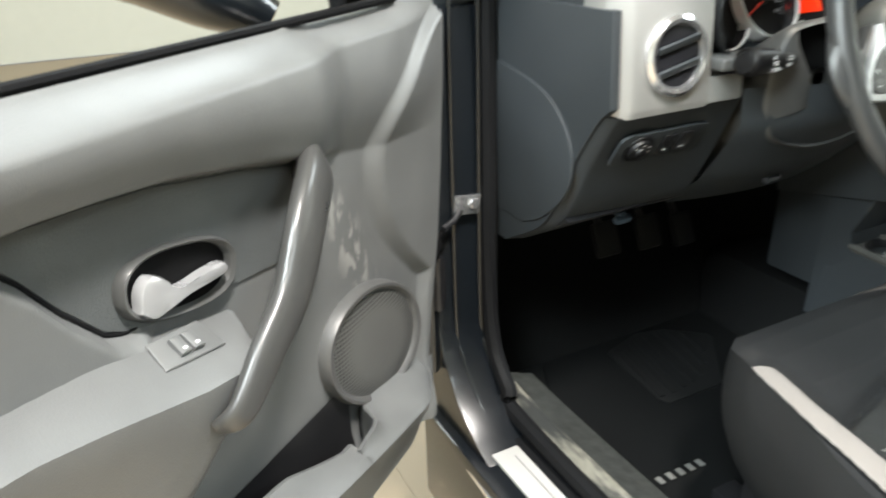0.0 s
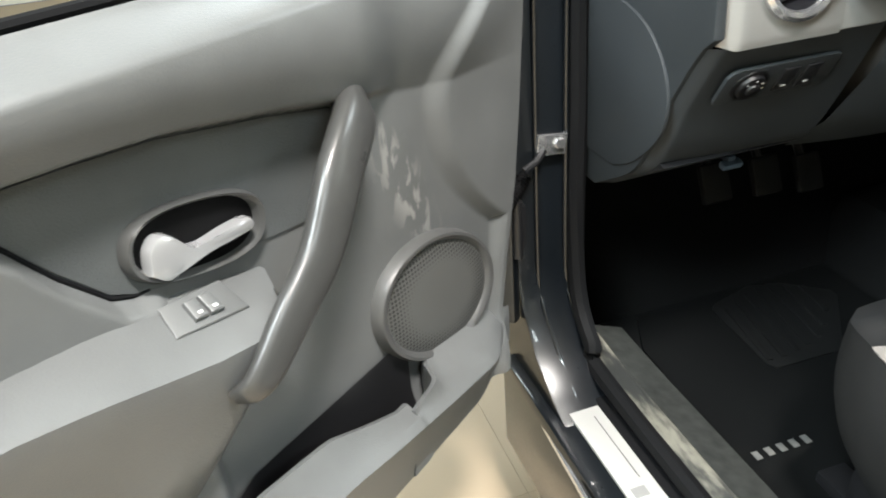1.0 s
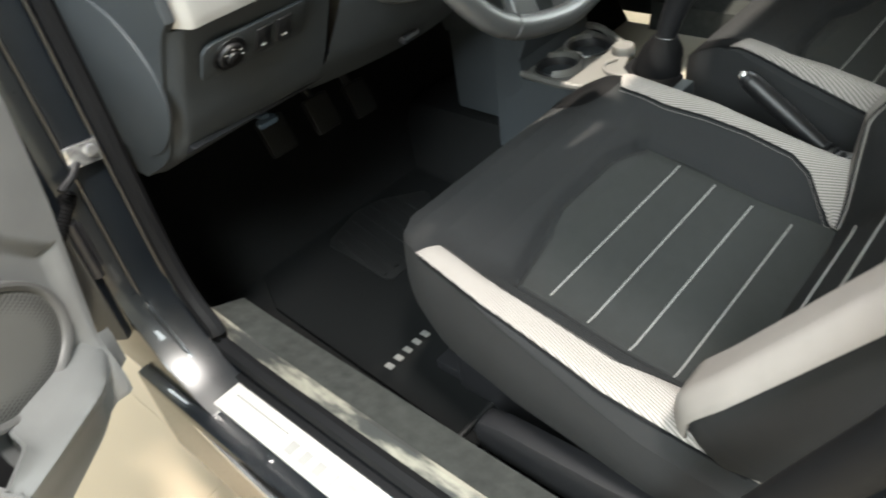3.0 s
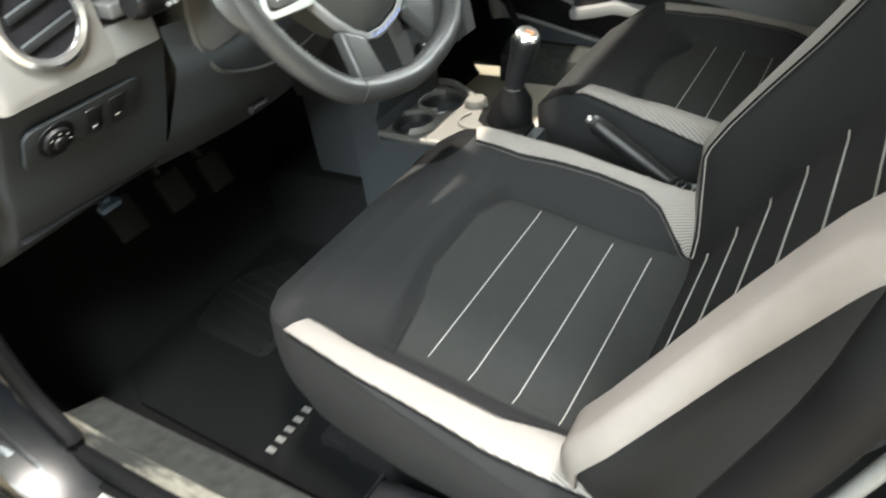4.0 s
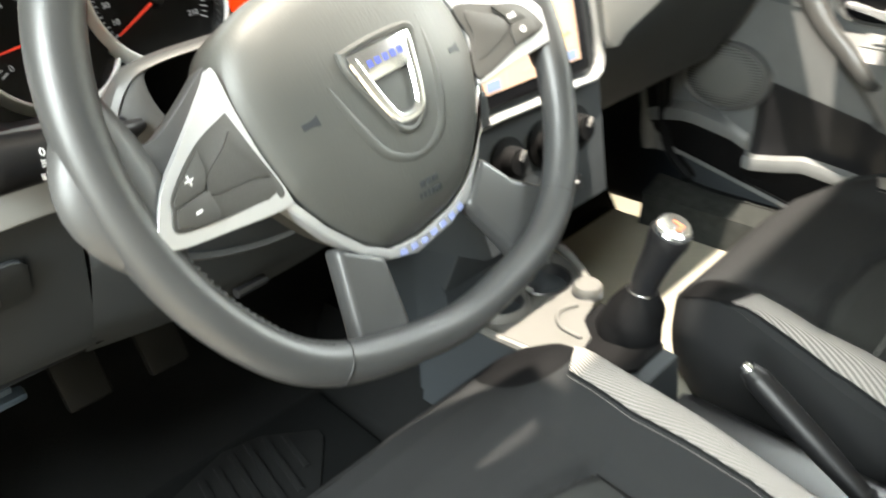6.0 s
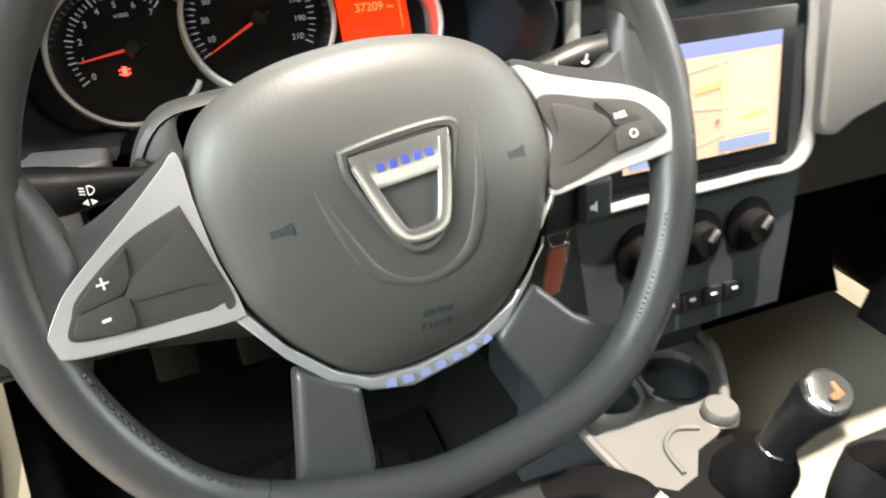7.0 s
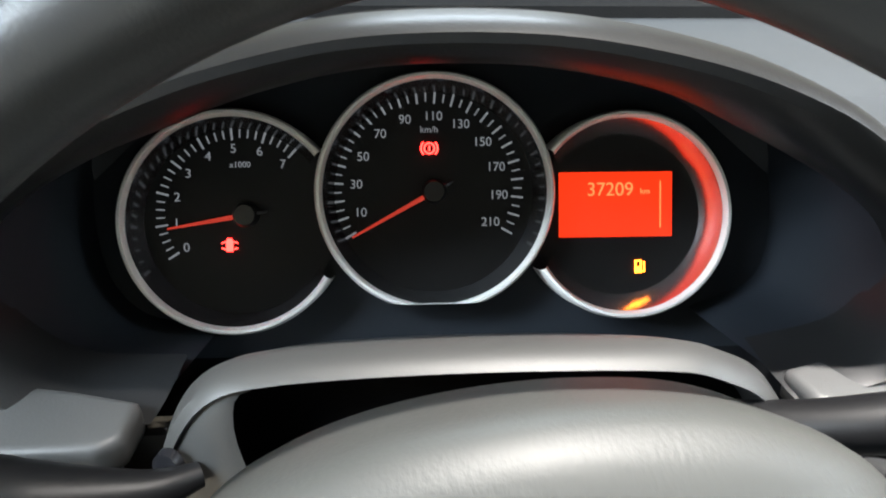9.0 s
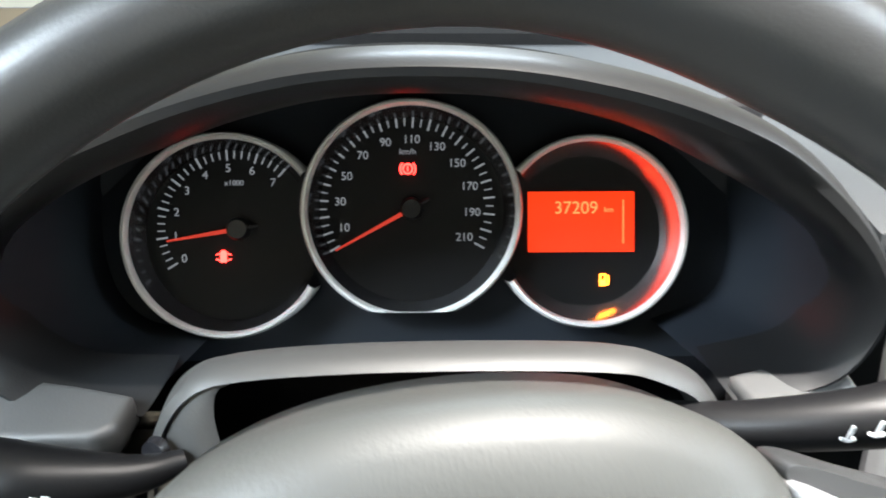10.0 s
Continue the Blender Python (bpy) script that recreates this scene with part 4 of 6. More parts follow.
def warning(px, py, kind, material, face):
    x, y = px, py
    z = FACE + 0.0010
    if kind == "car":
        bm = joined(prism([(x - 0.0016, y - 0.0032), (x + 0.0016, y - 0.0032), (x + 0.0018, y + 0.0014), (x + 0.0011, y + 0.0034), (x - 0.0011, y + 0.0034), (x - 0.0018, y + 0.0014)], 0.0006, 0, pose(0, 0, z)), *[box(0.0022, 0.0006, 0.0006, 0, pose(x + s * 0.0029, y + q, z, 0, 0, s * a)) for s in (-1, 1) for q, a in ((0.0014, -22), (-0.0018, 22))])
    elif kind == "brake":
        ring = turned([(0.0022, 0), (0.0022, 0.0006), (0.0030, 0.0006), (0.0030, 0)], 24, pose(x, y, z))
        bm = joined(ring, box(0.0008, 0.0028, 0.0006, 0, pose(x, y, z)), tube([(x + 0.0042 * math.cos(a), y + 0.0042 * math.sin(a), z) for a in span(-0.8, 0.8, 8)], 0.0004, 6), tube([(x - 0.0042 * math.cos(a), y + 0.0042 * math.sin(a), z) for a in span(-0.8, 0.8, 8)], 0.0004, 6))
    else:
        bm = joined(box(0.0036, 0.0034, 0.0006, 0.0002, pose(x, y - 0.0016, z)), box(0.0036, 0.0008, 0.0006, 0, pose(x, y + 0.0030, z)), box(0.0008, 0.0034, 0.0006, 0, pose(x - 0.0014, y + 0.0014, z)), box(0.0008, 0.0034, 0.0006, 0, pose(x + 0.0014, y + 0.0014, z)), box(0.0007, 0.0052, 0.0006, 0, pose(x + 0.0031, y, z)), box(0.0014, 0.0007, 0.0006, 0, pose(x + 0.0024, y - 0.0024, z)))
    part("warning_lamp", bm, material, face, "lit warning lamp")


warning(-0.1031, -0.0250, "car", M_RED, tacho)
warning(-0.0023, 0.0225, "brake", M_RED, speed)
warning(0.1053, -0.0393, "fuel", M_AMBER, disp)

# ---- dashboard ----
dash = thing("dashboard", pose(XC, 0.45, 0.7), "dark grey plastic dashboard with silver vent panel and hooded cluster", "dashboard")
DS = pose(-XC, -0.45, -0.7)


def dash_part(name, bm, material, label="", parent=None, smooth=True):
    bm.transform(DS)
    return part(name, bm, material, parent or dash, label, smooth)


# left end: a face that runs forward and down, with its side cheek
left_edge = [(0.175, 0.888), (0.195, 0.862), (0.235, 0.80), (0.262, 0.745), (0.30, 0.70), (0.385, 0.650)]
right_edge = [(0.175, 0.888), (0.192, 0.85), (0.215, 0.80), (0.235, 0.76), (0.25, 0.735), (0.262, 0.722)]


def low_face(i, s):
    k = i ** 0.8
    a = curve_pts([(0, *p) for p in left_edge], 40)[round(s * 40)]
    b = curve_pts([(0, *p) for p in right_edge], 40)[round(s * 40)]
    p = a.lerp(b, k)
    rnd = 0.012 * (1 - step(0, 0.06, i))
    return Vector((-0.353 + 0.213 * i, p.y + rnd, p.z))


dash_part("lower_panel", grid(low_face, span(0, 1, 40), span(0, 1, 40)), M_DASH, "dark lower dash panel")
cheek = curve_pts([(0, *p) for p in left_edge], 20)
dash_part("end_cheek", side([(p.y + 0.012, p.z) for p in cheek] + [(0.62, 0.65), (0.62, 1.012), (0.178, 1.012), (0.171, 0.90)], -0.359, -0.346, 0.003), M_DASH)
lid = [(p.y, p.z) for p in curve_pts([(0, 0.46, 0.93), (0, 0.32, 0.905), (0, 0.262, 0.872), (0, 0.236, 0.825), (0, 0.245, 0.775), (0, 0.295, 0.725), (0, 0.345, 0.700)], 40)]
dash_part("cheek_lid", side(lid + [(0.46, 0.70)], -0.3630, -0.3580, 0.0018), M_DASH, "fuse cover in the dash end")
dash_part("under_panel", side([(0.262, 0.722), (0.30, 0.70), (0.60, 0.66), (0.60, 0.70), (0.30, 0.735)], -0.34, 0.20, 0.003), M_BLACK)
# silver panel with the round vent
VC = Vector((-0.266, 0.170, 0.954))
def vent_section(k):
    z = 0.886 + 0.147 * k
    y = line(k, (0, 0.170), (0.08, 0.167), (0.9, 0.176), (1, 0.186))
    out = [(-0.208, 0.235), (-0.356, 0.235), (-0.3575, 0.197), (-0.352, 0.189), (-0.334, y + 0.001), (-0.328, y - 0.001), (-0.318, y), (-0.208, y)]
    return [Vector((a, b, z + (0.006 if a < -0.34 else 0.0) * (1 - k))) for a, b in out]


vent_panel = dash_part("vent_panel", rings([vent_section(k) for k in (0, 0.03, 0.08, 0.5, 0.9, 0.97, 1)]), M_PANEL, "satin silver vent panel")
dash_part("vent_panel_tail", side([(0.168, 0.889), (0.186, 0.884), (0.22, 0.885), (0.22, 0.922), (0.171, 0.922)], -0.212, -0.147, 0.004), M_PANEL, "satin silver vent panel")
VM = pose(*VC, 85, 0, 0)
vent = dash_part("air_vent", turned([(0.0485, -0.004), (0.0475, 0.004), (0.043, 0.0075), (0.038, 0.006), (0.036, 0.0), (0.0355, -0.03)], 56, VM), M_SATIN, "round satin chrome air vent")
dash_part("vent_well", turned([(0.0, 0.0012), (0.0362, 0.0012)], 40, VM), M_GLOSS, parent=vent)
for q in (-0.014, 0.014):
    dash_part("vane", box(0.064, 0.010, 0.0045, 0.0018, VM @ pose(0, q, 0.0048, 0, 0, 12) @ pose(0, 0, 0, 25, 0, 0)), M_DASH, parent=vent)
# switch panel: mirror knob and two rocker switches
SWM = Matrix.Translation((-0.252, 0.199, 0.838)) @ pose(0, 0, 0, 121, 0, 0)
swp = dash_part("switch_panel", prism([(-0.066, -0.026), (0.062, -0.026), (0.069, -0.023), (0.073, -0.016), (0.073, 0.018), (0.069, 0.024), (0.062, 0.026), (-0.058, 0.026), (-0.067, 0.023), (-0.072, 0.016), (-0.073, -0.018), (-0.071, -0.024)], 0.005, 0.002, SWM @ pose(0, 0, -0.002)), M_DASH, "dark switch panel")
dash_part("mirror_knob", turned([(0.0225, 0.003), (0.0220, 0.006), (0.0185, 0.0068), (0.0178, 0.0055), (0.0172, 0.0055), (0.0165, 0.0105), (0.0150, 0.0115), (0.0085, 0.0112), (0.0080, 0.0140), (0.0070, 0.0148), (0.0, 0.0150)], 40, SWM @ pose(-0.037, 0, -0.002)), M_STALK, parent=swp)
for a in (40, 90, 140, 0):
    dash_part("knob_mark", box(0.0030, 0.0013, 0.0006, 0, SWM @ pose(-0.037 + 0.0122 * math.cos(radians(a)), 0.0122 * math.sin(radians(a)), 0.0095)), M_WHITE, parent=swp)
for x in (0.010, 0.040):
    dash_part("rocker_switch", box(0.021, 0.034, 0.006, 0.002, SWM @ pose(x, 0.0, 0.002)), M_BLACK, parent=swp)
    dash_part("switch_mark", box(0.006, 0.002, 0.0006, 0, SWM @ pose(x, -0.009, 0.0053)), M_WHITE, parent=swp)
dash_part("bonnet_lever", joined(box(0.030, 0.013, 0.010, 0.004, pose(-0.214, 0.298, 0.688, 20, 0, 0)), box(0.012, 0.03, 0.008, 0.002, pose(-0.214, 0.312, 0.695))), mat("lever_plastic", (0.05, 0.075, 0.11), 0.45), "blue-grey bonnet release lever")

# binnacle: hood lip, dark bowl, grey lower corners
lip = [(-0.120, 0.936), (-0.165, 0.940), (-0.192, 0.965), (-0.196, 1.005), (-0.170, 1.040), (-0.125, 1.062), (-0.080, 1.078), (-0.030, 1.088), (0.030, 1.089), (0.080, 1.082), (0.125, 1.069), (0.165, 1.049), (0.195, 1.018), (0.205, 0.985), (0.192, 0.952), (0.150, 0.938)]
lipc = curve_pts([(x, 0, z) for x, z in lip], 90)


def hood(i, j):
    p = lipc[i]
    c = Vector((0, 0, 1.0))
    d = p - c
    up = step(0.985, 1.06, p.z)
    prof = ((0.76, 0.232), (0.775, 0.222), (0.795, 0.212), (0.83, 0.203), (0.88, 0.195), (0.935, 0.190), (0.975, 0.190), (0.998, 0.194), (1.012, 0.202), (1.012, 0.212), (0.97, 0.235), (0.88, 0.27), (0.79, 0.31))
    k, y = prof[j]
    if j > 7:
        k, y = 1 + (k - 1) * up, 0.2 + (y - 0.2) * max(0.1, up)
    k = 1 + (k - 1) * (0.22 + 0.78 * up)
    q = c + d * k
    return Vector((q.x, y - 0.016 * (1 - up), q.z))


hood_lip = dash_part("cluster_hood", grid(hood, range(91), range(0, 10)), M_HOOD, "curved dark grey cluster hood")
# same hood behind the lip, painted black so it stays unlit in look
dash_part("hood_top_dark", grid(hood, range(91), range(9, 13)), M_CARPET, "top of the hood, coloured black to look unlit", hood_lip)


def bowl(i, j):
    """Dark inside of the binnacle, closing behind the dials."""
    p = lipc[i]
    y0 = 0.205 - 0.012 * (1 - step(0.985, 1.06, p.z))
    if j > 1:
        return Vector((p.x * 0.2, 0.338, 1.0 + (p.z - 1.0) * 0.2))
    return Vector((p.x * (0.965 - 0.10 * j), y0 + 0.10 * j, 1.0 + (p.z - 1.0) * (0.957 - line(p.z, (0.955, -0.30), (1.05, 0.16)) * j)))


dash_part("cluster_bowl", grid(bowl, range(91), span(0, 1, 8) + [1.5]), M_BOWL, "black cluster surround")
dash_part("hood_lining", grid(lambda i, j: bowl(i, j) + Vector((0, 0, -0.0025)), range(22, 72), span(0.12, 0.62, 6)), M_HOOD, "dark grey underside of the hood")
dash_part("binnacle_floor", side([(0.20, 0.905), (0.30, 0.890), (0.30, 0.900), (0.20, 0.918)], -0.19, 0.19, 0.004), M_GLOSS)
for pad in ([(-0.205, 0.152), (-0.160, 0.150), (-0.129, 0.151), (-0.122, 0.157), (-0.121, 0.178), (-0.15, 0.186), (-0.180, 0.192), (-0.205, 0.205)], [(0.146, 0.188), (0.151, 0.166), (0.160, 0.164), (0.185, 0.168), (0.204, 0.178), (0.206, 0.210), (0.185, 0.204), (0.165, 0.194)]):
    dash_part("binnacle_corner", prism(pad, 0.016, 0.005, pose(0, 0, 0.930), 3), M_CORNER, "grey binnacle corner")
# dash top behind the hood
dash_part("dash_top", grid(lambda x, y: Vector((x, y, line(y, (0.34, 1.015), (0.5, 1.005), (0.74, 0.985)))), span(-0.356, 1.085, 60), span(0.345, 0.74, 12)), M_DASH)
for x0, x1, dz in ((-0.356, -0.20, 0.0), (0.21, 1.085, -0.025)):
    dash_part("dash_edge", side([(0.20, 1.02 + dz), (0.205, 1.035 + dz), (0.24, 1.04 + dz), (0.35, 1.017), (0.35, 0.97)], x0, x1, 0.006), M_DASH)

# steering column shroud
sh = [(-0.1166, 0.9043), (-0.1082, 0.9403), (-0.0914, 0.9655), (-0.065, 0.9739), (0.0022, 0.9775), (0.079, 0.9763), (0.1054, 0.9703), (0.1258, 0.9571), (0.1402, 0.9283), (0.1366, 0.8743), (0.1042, 0.8203), (0.0118, 0.8023), (-0.0818, 0.8203), (-0.1154, 0.8623)]
shl = curve_pts([(x, 0, z) for x, z in sh + [sh[0]]], 72)[:-1]
sc0 = Vector((0.0118, 0, 0.8923))
secs = []
for k, y, dz in ((0.10, 0.180, 0), (0.90, 0.180, 0.0), (0.928, 0.168, 0), (0.950, 0.157, 0), (0.972, 0.153, 0), (1.0, 0.157, 0), (1.005, 0.169, 0), (1.01, 0.19, -0.014), (1.01, 0.22, -0.035), (1.0, 0.30, -0.09)):
    secs.append([sc0 + (p - sc0) * k + Vector((0, y, dz)) for p in shl])
column = dash_part("column_shroud", rings(secs, caps=False), M_GREY, "grey steering column shroud")
def shroud_face(i, j):
    """Solid cheek of the shroud beside the wheel hub, on the light stalk's side."""
    p = shl[(66 + i) % 72]
    wide = step(20, 7, i)
    k = 0.962 - (0.38 * wide + 0.008) * j
    return sc0 + (p - sc0) * k + Vector((0, 0.1545 - (0.034 * j - 0.016 * j * j) * wide, 0))


dash_part("shroud_cheek", grid(shroud_face, range(0, 21), span(0, 1, 12)), M_GREY, parent=column)
# no opening is cut; the hole's shade is a black disc
dash_part("cheek_hole_disc", turned([(0.0, 0.0042), (0.0052, 0.0040), (0.0060, 0.0)], 28, pose(-0.1035, 0.150, 0.9395, 78, 0, -20)), M_GLOSS, "black disc in place of a dark round hole", parent=column)
# flat black sheet paints the shade inside the shroud's arch
dash_part("shroud_shade", rings([[sc0 + (p - sc0) * k + Vector((0, 0.174, 0)) for p in shl] for k in (0.912, 0.2)], caps=False), M_DEEPBLACK, parent=column)
# lower column cover and knee panel
dash_part("knee_panel", grid(lambda i, s: Vector((-0.145 + 0.345 * i, line(s, (0, 0.17), (0.3, 0.165), (0.7, 0.225), (1, 0.285)) - 0.045 * math.sin(math.pi * i) * (1 - 0.4 * s), line(s, (0, 0.90), (0.3, 0.85), (0.7, 0.76), (1, 0.705)))), span(0, 1, 30), span(0, 1, 14)), M_DASH, "dark knee panel")
dash_part("column_grip", tube([(-0.028, 0.205, 0.742), (0.006, 0.210, 0.740)], 0.005, 8), M_BLACK)

# stalks
def stalk(name, pts, rs, label):
    ob = dash_part(name, tube(pts, rs, 16, flat=0.9, n=24), M_STALK, label)
    return ob


st = stalk("light_stalk", [(-0.092, 0.146, 0.937), (-0.11, 0.137, 0.938), (-0.145, 0.131, 0.941), (-0.160, 0.131, 0.942), (-0.192, 0.129, 0.945), (-0.198, 0.129, 0.946)], [0.005, 0.0085, 0.0155, 0.0172, 0.0195, 0.012], "black light stalk with white symbols")


def stalk_icon(kind, x, y, z, s, parent):
    """Small white symbols: beam lamp, arrows, wiper drops."""
    if kind == "beam":
        bms = [box(0.36 * s, 0.0006, 0.09 * s, 0, pose(-0.32 * s, 0, q * s, 0, 12, 0)) for q in (0.22, 0.0, -0.22)]
        bms.append(tube([(0.05 * s, 0, 0.3 * s), (0.3 * s, 0, 0.26 * s), (0.46 * s, 0, 0), (0.3 * s, 0, -0.26 * s), (0.05 * s, 0, -0.3 * s), (0.05 * s, 0, 0.3 * s)], 0.05 * s, 6, n=30))
    elif kind == "arrows":
        bms = [prism([(q * 0.10 * s, -0.28 * s), (q * 0.55 * s, 0), (q * 0.10 * s, 0.28 * s)][::q], 0.0006, 0, pose(0, 0.0003, 0, 90, 0, 0)) for q in (-1, 1)]
    else:
        bms = [tube([(-0.3 * s, 0, -0.2 * s), (0, 0, -0.32 * s), (0.3 * s, 0, -0.2 * s)], 0.09 * s, 6, n=8), tube([(0, 0, -0.2 * s), (0.1 * s, 0, 0.4 * s)], 0.09 * s, 6)]
    bm = joined(*bms)
    bm.transform(pose(x, y, z))
    return dash_part("stalk_mark", bm, M_WHITE, parent=parent)


for kind, x, z, s in (("beam", -0.1625, 0.9460, 0.0075), ("beam", -0.1655, 0.9385, 0.0062), ("beam", -0.1575, 0.9385, 0.0062), ("beam", -0.134, 0.9485, 0.0085), ("arrows", -0.134, 0.941, 0.0075)):
    stalk_icon(kind, x, 0.1122 if x < -0.15 else 0.1162, z - 0.003, s, st)
zero = lettering("stalk_mark", "0", 0.0065, M_WHITE, st, DS @ pose(-0.1635, 0.1140, 0.9490, 80, 0, 0), 0.0003)
st = stalk("wiper_stalk", [(0.10, 0.160, 0.942), (0.135, 0.142, 0.955), (0.175, 0.130, 0.969), (0.20, 0.130, 0.974), (0.236, 0.128, 0.977), (0.243, 0.128, 0.978)], [0.010, 0.011, 0.0125, 0.0150, 0.015, 0.009], "black wiper stalk with white symbols")
for x, z, w in ((0.158, 0.974, 0.006), (0.168, 0.976, 0.007), (0.192, 0.978, 0.005), (0.214, 0.980, 0.008)):
    stalk_icon("drops", x, 0.1152, z, 0.009, st)
# ignition key under the right stalk
key = dash_part("ignition_barrel", turned([(0.0, 0.012), (0.013, 0.012), (0.016, 0.0), (0.016, -0.03)], 24, pose(0.196, 0.160, 0.832, 80, 0, 0)), M_BLACK)
dash_part("key_ring", tube([(0.197 + 0.009 * math.cos(a), 0.140, 0.822 + 0.011 * math.sin(a)) for a in span(0, 2 * math.pi, 24)], 0.0012, 6), M_SATIN, "steel key ring", parent=key)
dash_part("key_tag", box(0.019, 0.005, 0.046, 0.002, pose(0.193, 0.136, 0.790, 0, 6, 14)), mat("red_brown_tag", (0.20, 0.045, 0.025), 0.45), "red-brown key tag", parent=key)
dash_part("key_blade", box(0.005, 0.003, 0.040, 0.001, pose(0.204, 0.138, 0.795, 0, 4, 0)), M_SATIN, "steel key", parent=key)
# audio controls behind the wheel, over the key
pod = dash_part("audio_control", box(0.036, 0.030, 0.040, 0.005, pose(0.190, 0.146, 0.848, -8, 0, 6), 3), M_BLACK, "black audio control behind the wheel")
dash_part("audio_button", box(0.030, 0.028, 0.036, 0.004, pose(0.2235, 0.142, 0.852, -8, 0, 6), 3), M_DASH, "dark grey audio button", parent=pod)
dash_part("button_mark", prism([(-0.006, -0.002), (-0.003, -0.002), (0.001, -0.005), (0.001, 0.005), (-0.003, 0.002), (-0.006, 0.002)], 0.0006, 0, pose(0.2225, 0.1276, 0.850, 82, 0, 6)), M_WHITE, parent=pod)
for dz, text in ((0.004, "MODE"), (-0.005, "OK")):
    mark = lettering("button_mark", text, 0.0058, M_WHITE, pod, DS @ pose(0.187, 0.1305, 0.842 + dz, 82, 0, 6), 0.0003)

# centre stack: frame, screen, chrome strip, heater knobs, button row
STK = pose(0.365, 0.178, 0.83, 78, 0, 0)
stack = dash_part("stack_body", rings([[STK @ Vector((x * k, y * k2, z)) for x, y in ((-0.125, 0.19), (0.125, 0.19), (0.137, 0.12), (0.135, -0.03), (0.118, -0.165), (-0.118, -0.165), (-0.135, -0.03), (-0.137, 0.12))] for k, k2, z in ((1.02, 1.0, -0.25), (1.0, 1.0, -0.008), (0.96, 0.985, 0.0), (0.5, 0.5, 0.0))]), M_DASH, "dark centre stack")
dash_part("stack_frame", tube([STK @ Vector(p) for p in ((-0.128, 0.17, 0.002), (-0.131, 0.09, 0.003), (-0.127, -0.004, 0.004), (-0.06, -0.013, 0.006), (0.06, -0.013, 0.006), (0.127, -0.004, 0.004), (0.131, 0.09, 0.003), (0.128, 0.17, 0.002))], 0.0075, 10, flat=0.6, n=50), M_SILVER, "satin silver stack frame", parent=stack)
scr = dash_part("touch_screen", box(0.210, 0.142, 0.012, 0.004, STK @ pose(0, 0.070, 0.003)), M_GLOSS, "gloss black touch screen", parent=stack)
M_MAP = glow("map_colour", (0.95, 0.60, 0.42), 0.5)
dash_part("screen_map", box(0.172, 0.092, 0.001, 0, STK @ pose(0.0, 0.0605, 0.0095)), M_MAP, "lit pale orange map", parent=scr)
dash_part("screen_bar", box(0.172, 0.013, 0.001, 0, STK @ pose(0.0, 0.1132, 0.0095)), glow("map_bar", (0.25, 0.3, 0.62), 0.6), parent=scr)
M_YELLOW, M_MAPPALE = glow("map_yellow", (0.95, 0.70, 0.22), 0.62), glow("map_pale", (0.95, 0.74, 0.46), 0.55)
dash_part("map_area", box(0.050, 0.070, 0.0004, 0, STK @ pose(0.052, 0.066, 0.0101)), M_MAPPALE, parent=scr)
for x, y, w, turn in ((-0.02, 0.095, 0.12, 8), (-0.01, 0.062, 0.16, -6), (0.03, 0.036, 0.10, 12), (-0.045, 0.060, 0.085, 84), (0.022, 0.058, 0.088, 98)):
    dash_part("map_road", box(w, 0.0026, 0.0004, 0, STK @ pose(x, y, 0.0104, 0, 0, turn)), M_MAPPALE, parent=scr)
for x, y, w in ((-0.055, 0.083, 0.018), (0.005, 0.079, 0.030), (0.058, 0.047, 0.028), (-0.035, 0.045, 0.016)):
    dash_part("map_name_bar", box(w, 0.004, 0.0004, 0, STK @ pose(x, y, 0.0107, 0, 0, 6)), M_YELLOW, parent=scr)
for x, w in ((-0.070, 0.022), (0.048, 0.060)):
    dash_part("map_button", box(w, 0.011, 0.0005, 0, STK @ pose(x, 0.0225, 0.0104)), glow("map_blue", (0.30, 0.40, 0.62), 0.5), parent=scr)
dash_part("map_arrow", prism([(-0.003, 0), (0.003, 0), (0, 0.0045)], 0.0005, 0, STK @ pose(0.015, 0.045, 0.0106)), glow("map_red", (0.9, 0.12, 0.08), 0.7), parent=scr)
for x in (-0.055, 0.0, 0.055):
    dash_part("stack_button", box(0.03, 0.010, 0.006, 0.002, STK @ pose(x, 0.158, 0.003)), M_BLACK, parent=stack)
for x in (-0.060, 0.004, 0.068):
    kn = dash_part("heater_knob", turned([(0.028, 0.0), (0.028, 0.003), (0.023, 0.004), (0.018, 0.006), (0.017, 0.016), (0.0145, 0.019), (0.0, 0.019)], 36, STK @ pose(x, -0.066, 0)), M_DEEPBLACK, "black heater knob", parent=stack)
    dash_part("knob_ridge", box(0.005, 0.015, 0.006, 0.002, STK @ pose(x + 0.004, -0.060, 0.0205, 0, 0, -40)), M_SATIN, parent=stack)
for k in range(5):
    dash_part("stack_button", box(0.023, 0.018, 0.006, 0.002, STK @ pose(-0.055 + 0.026 * k, -0.131, 0.003)), M_BLACK, parent=stack)
    dash_part("button_mark", box(0.007, 0.003, 0.0006, 0, STK @ pose(-0.055 + 0.026 * k, -0.129, 0.0063)), M_WHITE, parent=stack)
dash_part("passenger_vent_panel", prism([(0.134, 0.165), (0.132, 0.030), (0.140, 0.014), (0.156, 0.012), (0.178, 0.024), (0.305, 0.058), (0.335, 0.075), (0.335, 0.165)][::-1], 0.016, 0.004, STK @ pose(0, 0, 0.002)), M_PANEL, "satin silver panel beside the screen", parent=stack)
dash_part("stack_foot", side([(0.255, 0.45), (0.245, 0.56), (0.20, 0.665), (0.40, 0.67), (0.40, 0.45)], 0.262, 0.478, 0.01), M_DASH, parent=stack)
